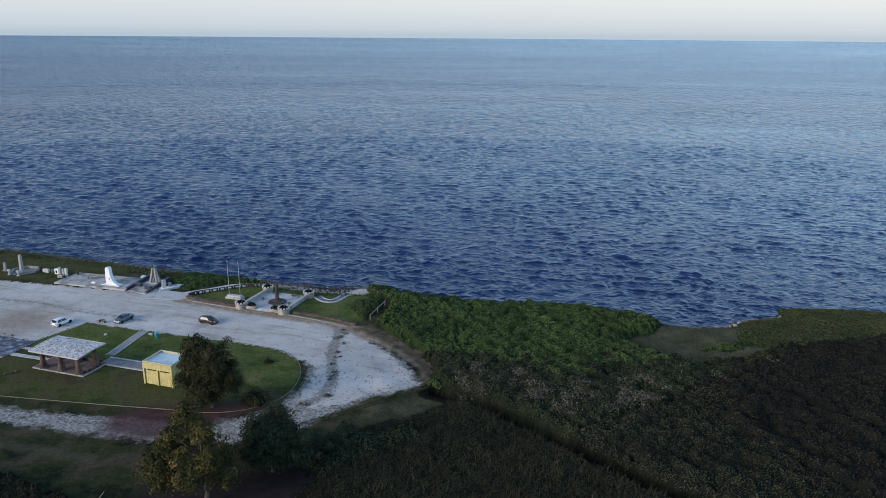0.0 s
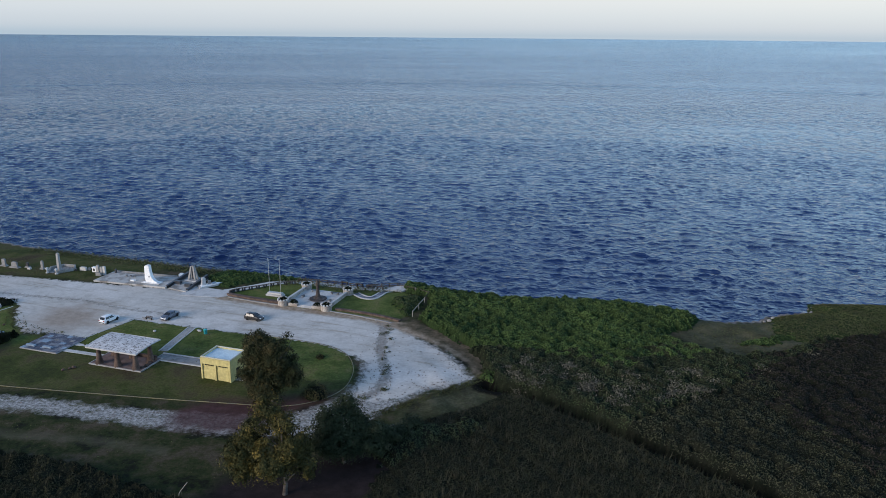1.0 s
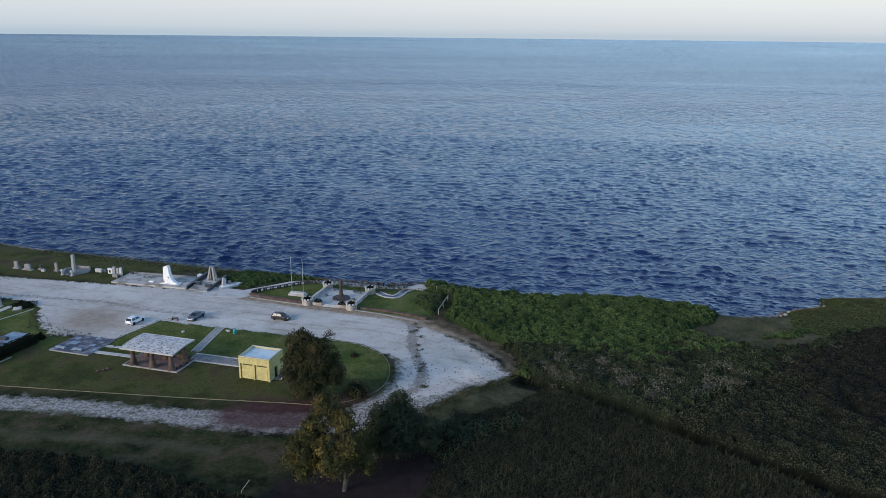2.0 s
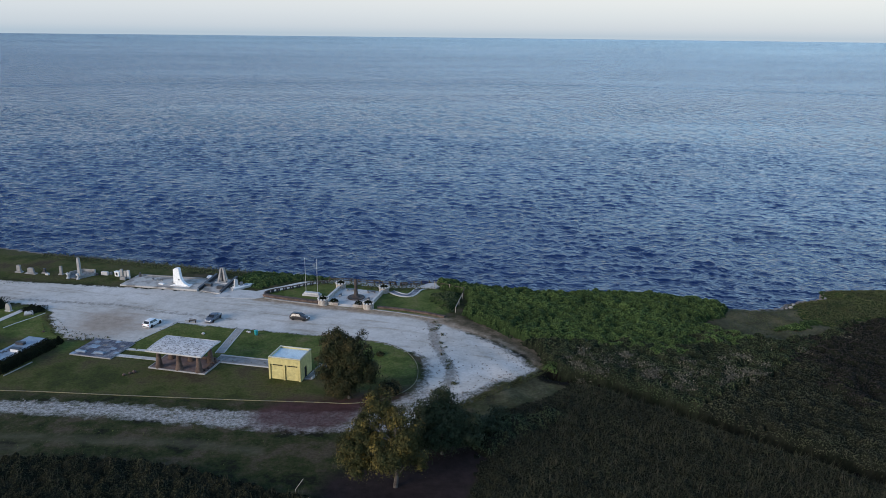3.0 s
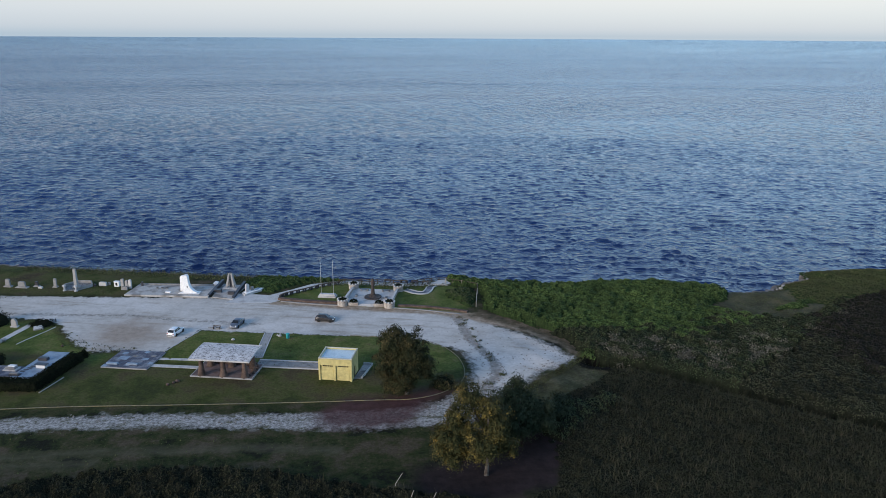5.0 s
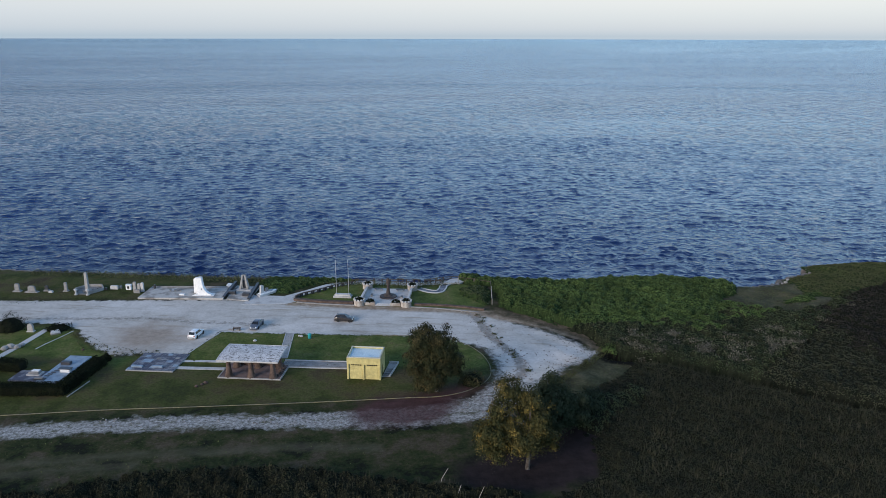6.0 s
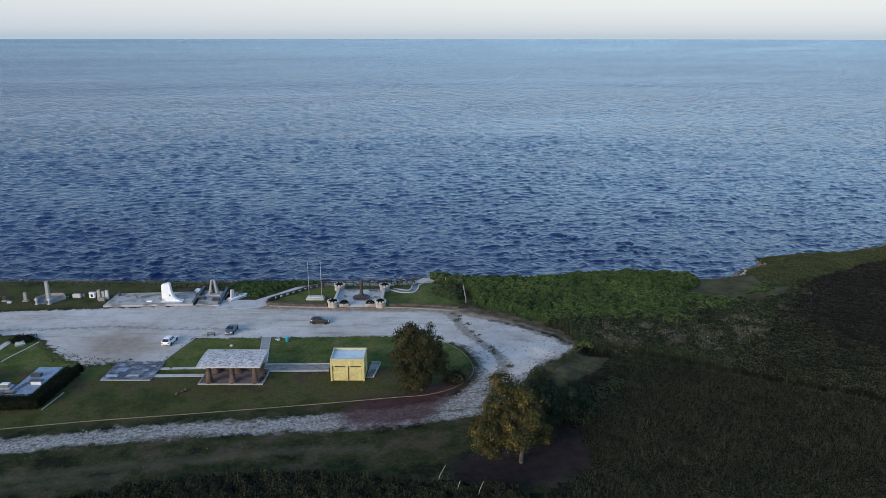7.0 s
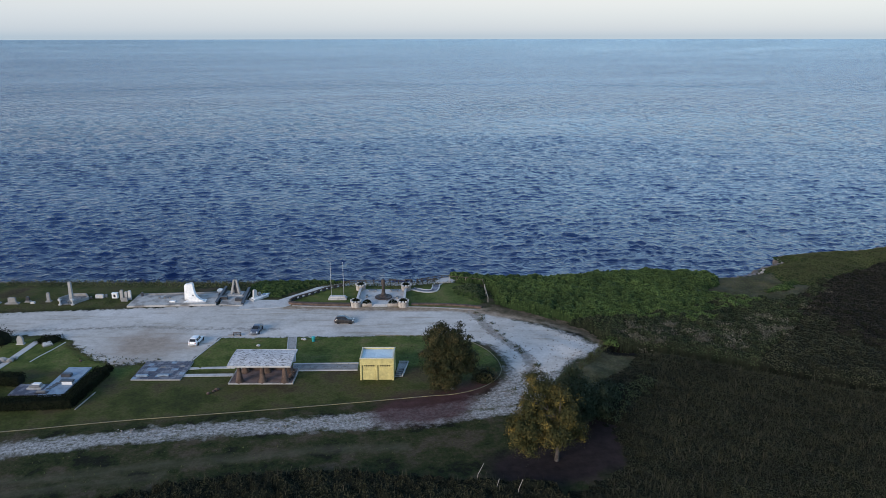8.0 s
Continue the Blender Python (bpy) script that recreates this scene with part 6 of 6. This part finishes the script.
# ---- peace square ----
def planter(x, y, r, label):
    p = thing("planter", x, y, 0, label, "planter", "corner planters", z=0.05)
    part("drum", lathe([(r, -0.2), (r * 1.02, 0.2), (r * 0.98, 0.9), (r * 1.08, 1.0), (r * 1.08, 1.25), (r * 0.9, 1.25), (r * 0.88, 0.9), (0.1, 0.9)], 20), M_COPE, p, "round pale stone drum")
    for k in range(10):
        a = 2 * math.pi * k / 10
        part("merlon", box((0.42, 0.30, 0.34), (r * 0.99 * math.cos(a), r * 0.99 * math.sin(a), 1.4), math.degrees(a) + 90, 0.03), M_PALE, p, "pale crenel block")
    n = 420
    d = unit(rng.normal(0, 1, (n, 3)))
    d[:, 2] = np.abs(d[:, 2])
    leafy("plants", d * rng.uniform(0.7, 1.0, (n, 1)) * np.array([[r * 0.85, r * 0.85, 0.95]]) + np.array([[0, 0, 1.0]]), d, 0.13, M_HEDGE, p)


M_COPE = weathered("rough_pale_stone", (0.46, 0.42, 0.37), (0.26, 0.22, 0.19), 0.9, 0.9, 4.0, (0.42, 0.62), 0.6)


def square():
    ox, oy = -46.0, 160.9
    at = lambda u, v: rotated([(u, v)], ox, oy)[0]
    paving("square_paving", slab(rotated([(0.2, 0.2), (11.0, 0.2), (11.2, 11.8), (0.0, 11.8)], ox, oy), -0.3, 0.14), M_PALE, "pale concrete memorial square", "square")
    for u, v, lab in ((0, 0, "front"), (11.1, 0, "front"), (-0.1, 11.9, "back"), (11.2, 11.7, "back")):
        planter(*at(u, v), 1.22, "round crenellated pale stone planter with dark shrubs")
    for (u0, v0), (u1, v1) in (((0, 1.4), (0, 10.5)), ((11.15, 1.4), (11.15, 10.4))):
        (x0, y0), (x1, y1) = at(u0, v0), at(u1, v1)
        p = thing("low_wall", (x0 + x1) / 2, (y0 + y1) / 2, YAW + 90, "low pale parapet wall of the memorial square", "wall", "square walls", z=0.0)
        l = math.hypot(x1 - x0, y1 - y0)
        part("wall", box((l, 0.4, 1.0), (0, 0, 0.35), bevel=0.02), M_COPE, p)
        part("coping", box((l, 0.55, 0.14), (0, 0, 0.92), bevel=0.03), M_PALE, p, "pale coping")
    for u0, u1 in ((1.3, 3.7), (7.4, 9.8)):
        (x, y) = at((u0 + u1) / 2, 0.3)
        p = thing("flower_bed", x, y, YAW, "low pale stone bed with a dark clipped bush", "planter", "front beds", z=0.05)
        w = u1 - u0
        part("trough", box((w, 1.0, 0.75), (0, 0, 0.3), bevel=0.04), M_COPE, p)
        d = unit(rng.normal(0, 1, (420, 3)))
        d[:, 2] = np.abs(d[:, 2])
        leafy("bush", d * rng.uniform(0.75, 1.0, (420, 1)) * np.array([[w * 0.46, 0.75, 0.95]]) + np.array([[0, 0.2, 0.55]]), d, 0.13, M_HEDGE, p)
    for k in range(3):
        x, y = at(5.55, -0.1 + 0.35 * k)
        p = thing("step", x, y, YAW, "wide pale concrete step to the square", "step", "square steps", z=0.0)
        part("tread", box((3.6, 0.4, 0.16 + 0.1 * k), (0, 0, 0.02 + 0.05 * k), bevel=0.02), M_PALE, p)
    x, y = at(6.0, 5.9)
    bm = lathe([(2.1, 0.05), (2.05, 0.24), (1.95, 0.28), (1.15, 0.28), (1.0, 0.5), (0.62, 0.75), (0.45, 1.3), (0.36, 2.1), (0.36, 3.0), (0.44, 3.5), (0.50, 3.9), (0.34, 4.6), (0.10, 4.8)], 18)
    for v in bm.verts:
        if v.co.z > 0.6:
            q = noise.noise(v.co * 1.4)
            v.co.x *= 1 + 0.25 * q
            v.co.y *= 1 - 0.2 * q
    ob = tagged(part("centre_monument", bm, M_BRONZE, None), "dark stone centre monument on a round base", "monument")
    ob.matrix_basis = pose(x, y, 0.1, 0, 0, YAW)
    # two dark curved plates beside the centre monument
    for k, (a0, a1) in enumerate(((200, 262), (285, 372))):
        arc = [(6.0 + r * math.cos(radians(a)), 5.9 + 0.9 * r * math.sin(radians(a))) for r, run in ((3.1 - 0.7 * (k == 0), range(a0, a1, 8)), (2.2, range(a1, a0, -8))) for a in run]
        paving("paving_arc", slab(rotated(arc, ox, oy), 0.0, 0.146), M_GREY_STONE, "dark curved patch on the square's paving", "paving")
    for u, v, l in ((3.0, 10.4, 2.2), (8.4, 10.2, 2.2), (2.0, 6.0, 0.9), (9.4, 5.2, 0.9)):
        q = thing("stone_bench", *at(u, v), YAW if l > 1 else YAW + 90, "dark stone bench on the memorial square", "bench", "square benches", z=0.14)
        part("seat", box((l, 0.55, 0.14), (0, 0, 0.45), bevel=0.03), M_DARK_STONE, q)
        for s in (-1, 1):
            part("support", box((0.3, 0.45, 0.4), (s * l * 0.36, 0, 0.19), bevel=0.02), M_GREY_STONE, q)


square()

# ---- benches and rails along the cliff walk ----
def bench(x, y, rz, l, label):
    p = thing("bench", x, y, rz, label, "bench", "cliff walk benches", z=0.06)
    part("seat", box((l, 0.5, 0.12), (0, 0, 0.72), bevel=0.02), M_WOOD, p)
    for s in (-1, 1):
        part("support", box((0.35, 0.4, 0.68), (s * l * 0.36, 0, 0.33), bevel=0.03), M_DARK_STONE, p)


run = curve_points([(-60.4, 168.2), (-58.9, 170.0), (-54.5, 172.2), (-49.8, 174.9), (-45.8, 176.0)], 3)
for a, b in zip(run, run[1:]):
    l = math.hypot(b[0] - a[0], b[1] - a[1])
    bench((a[0] + b[0]) / 2, (a[1] + b[1]) / 2, math.degrees(math.atan2(b[1] - a[1], b[0] - a[0])), l * 0.94, "dark timber bench in a row beside the walkway")
for x, y in ((-33.4, 175.4), (-29.6, 174.0), (-26.8, 172.9), (-24.2, 172.2)):
    bench(x, y, YAW, 1.9, "dark timber bench beside the cliff walkway")

def roadside_bench(x, y, rz):
    p = thing("roadside_bench", x, y, rz, "small dark timber bench at the edge of the lawn", "bench")
    part("seat", box((1.7, 0.4, 0.07), (0, 0, 0.45), bevel=0.01), M_WOOD, p)
    part("backrest", box((1.7, 0.06, 0.16), (0, 0.2, 0.66), bevel=0.01), M_WOOD, p)
    for s in (-0.7, 0.7):
        part("leg", box((0.1, 0.36, 0.45), (s, 0, 0.2), bevel=0.01), M_WOOD, p)
        part("upright", box((0.08, 0.06, 0.36), (s, 0.2, 0.56), bevel=0), M_WOOD, p)


roadside_bench(-73.7, 151.2, YAW)

tagged(part("earth_bank", ribbon(curve_points([(-60.4, 167.6), (-59.6, 166.9), (-54, 164.4), (-47.2, 161.8)], 4), 1.1, -0.3, 0.55), M_BROWN, None),
       "low dark brown earth bank round the flag garden", "bank")


tagged(part("earth_bank", ribbon(curve_points([(-33.4, 157.8), (-27.5, 155.7), (-22.4, 153.2), (-18.4, 150.6)], 4), 0.8, -0.3, 0.4), M_BROWN, None),
       "low dark brown earth bank along the garden lawn", "bank")


def railing(points, label):
    """A timber rail on posts along the cliff edge."""
    x0, y0 = points[0]
    p = thing("railing", x0, y0, 0, label, "railing", "cliff railings", z=0.0)
    line = [(x - x0, y - y0, float(ground_z(x, y))) for x, y in points]
    for (ax, ay, az), (bx, by, bz) in zip(line, line[1:]):
        part("rail", tuber([(ax, ay, az + 1.05), (bx, by, bz + 1.05)], 0.10, 6), M_WOOD, p)
        part("rail", tuber([(ax, ay, az + 0.55), (bx, by, bz + 0.55)], 0.08, 6), M_WOOD, p)
    for ax, ay, az in line:
        part("post", tuber([(ax, ay, az - 0.3), (ax, ay, az + 1.2)], 0.13, 6), M_WOOD, p)


railing(curve_points([(-45.5, 177.9), (-40, 177.4), (-34, 175.6), (-28.6, 173.9)], 3), "dark weathered timber railing behind the memorial square")
railing(curve_points([(-27.2, 173.8), (-24, 174.6), (-20, 175.4), (-16.2, 175.2), (-14.8, 173.2), (-17.4, 170.9)], 2), "dark weathered timber railing round the viewing pad")


def fence():
    p = thing("fence", -15.6, 153.6, 0, "weathered pipe fence at the edge of the shrubs", "fence", z=0.0)
    line = [(0.0, 0.0), (1.3, 4.6), (2.6, 9.0), (3.6, 13.0), (0.2, 16.0), (-3.4, 18.2)]
    for a, b in zip(line, line[1:]):
        m = M_PALE_WOOD if a[1] < 7 else M_WOOD
        part("rail", tuber([(*a, 1.25), (*b, 1.25)], 0.09, 6), m, p, "weathered rail")
    for a in line:
        part("post", tuber([(*a, -0.3), (*a, 1.4)], 0.09, 6), M_PALE_WOOD, p)


fence()
for x, y, l, a, tilt in ((-45.0, 83.8, 2.6, 20, 32), (-40.9, 79.0, 2.4, 10, 22), (-43.4, 80.6, 1.9, 30, 26)):
    q = thing("dead_stem", x, y, a, "bleached bare stem standing out of the thicket", "dead stem", "dead stems", z=0.6)
    part("stem", tuber([(0, 0, 0), (0.25, 0.05, l * 0.5), (l * math.sin(radians(tilt)), 0.1, l)], 0.045, 6), M_PALE_WOOD, q)

# ---- rubble and weeds on the turning loop ----
def rubble():
    """Loose coral lumps, denser along the torn edge of the paving."""
    zone = [(-26, 116), (-20, 118), (-8, 121), (-6, 119), (-14, 116), (-20, 108), (-30, 103), (-60, 106.5), (-95, 114), (-95, 117), (-60, 110), (-33, 110)]
    p = scatter(zone, 1.5)
    p = p[(ripple(p[:, 0], p[:, 1], 5.0, 2.0) > -0.1) & (polygon_distance(p, RED_EARTH) < 0)]
    torn = np.array(TORN)
    t = rng.uniform(0, len(torn) - 1.001, 240)
    i = t.astype(int)
    p = np.concatenate([p, torn[i] * (1 - (t - i))[:, None] + torn[i + 1] * (t - i)[:, None] + rng.normal(0, 1.1, (240, 2))])
    lobe = scatter(LOOP, 1.1)
    lobe = lobe[rng.random(len(lobe)) < 0.10 + 0.3 * (lobe[:, 1] < 128) + 0.8 * smooth(3.2, 0.2, polygon_distance(lobe, LOOP)) * smooth(-18, -8, lobe[:, 0])]
    p = np.concatenate([p, lobe])
    z = ground_z(p[:, 0], p[:, 1])
    verts, faces = [], []
    cube = np.array([(-1, -1, -1), (1, -1, -1), (1, 1, -1), (-1, 1, -1), (-0.6, -0.7, 0.8), (0.7, -0.5, 0.7), (0.5, 0.7, 0.9), (-0.7, 0.5, 0.6)])
    quad = [(0, 3, 2, 1), (4, 5, 6, 7), (0, 1, 5, 4), (1, 2, 6, 5), (2, 3, 7, 6), (3, 0, 4, 7)]
    for k in range(len(p)):
        s, a = rng.uniform(0.05, 0.17), rng.uniform(0, 6.28)
        c = cube * s * rng.uniform(0.7, 1.3, (1, 3))
        x, y = c[:, 0] * math.cos(a) - c[:, 1] * math.sin(a), c[:, 0] * math.sin(a) + c[:, 1] * math.cos(a)
        o = len(verts)
        verts += list(zip((p[k, 0] + x).tolist(), (p[k, 1] + y).tolist(), (z[k] + 0.6 * c[:, 2] + 0.03).tolist()))
        faces += [tuple(o + j for j in f) for f in quad]
    tagged(mesh_object("rubble", verts, faces, M_RUBBLE), "loose pale and brown coral rubble on the gravel loop", "rubble", kind="stuff")
    t = np.repeat(rng.uniform(0, len(torn) - 1.001, 16), 24)
    i = t.astype(int)
    w = torn[i] * (1 - (t - i))[:, None] + torn[i + 1] * (t - i)[:, None] + np.repeat(rng.normal(0, 0.7, (16, 2)), 24, 0) + rng.normal(0, 0.38, (384, 2)) + np.array([[0.6, 0]])
    edge = scatter([(-20, 108), (-7, 117), (-2, 121), (-1, 126), (-4, 122), (-13, 115), (-26, 106)], 14.0)
    rim = scatter([(-108, 158), (-104.5, 149), (-99, 144.5), (-92, 141.5), (-88, 143.5), (-94, 146), (-99, 148.5), (-103.5, 155)], 9.0)
    rim = rim[ripple(rim[:, 0], rim[:, 1], 3.0, 1.0) > 0.0]
    w = np.concatenate([w, edge, rim])
    roots = np.stack([w[:, 0], w[:, 1], ground_z(w[:, 0], w[:, 1])], 1)
    tagged(quads_object("weeds", np.concatenate([blades(roots, 0.25, 0.14, 0.7), leaves(roots + np.array([[0, 0, 0.1]]), np.tile([[0, 0, 1.0]], (len(roots), 1)), 0.14)]), M_LOW), "green weeds growing through the gravel", "weeds", kind="stuff")


M_RUBBLE = weathered("coral_rubble", (0.30, 0.28, 0.265), (0.17, 0.14, 0.12), 0.9, 0.5, 6.0, (0.42, 0.62), 0.4)
rubble()
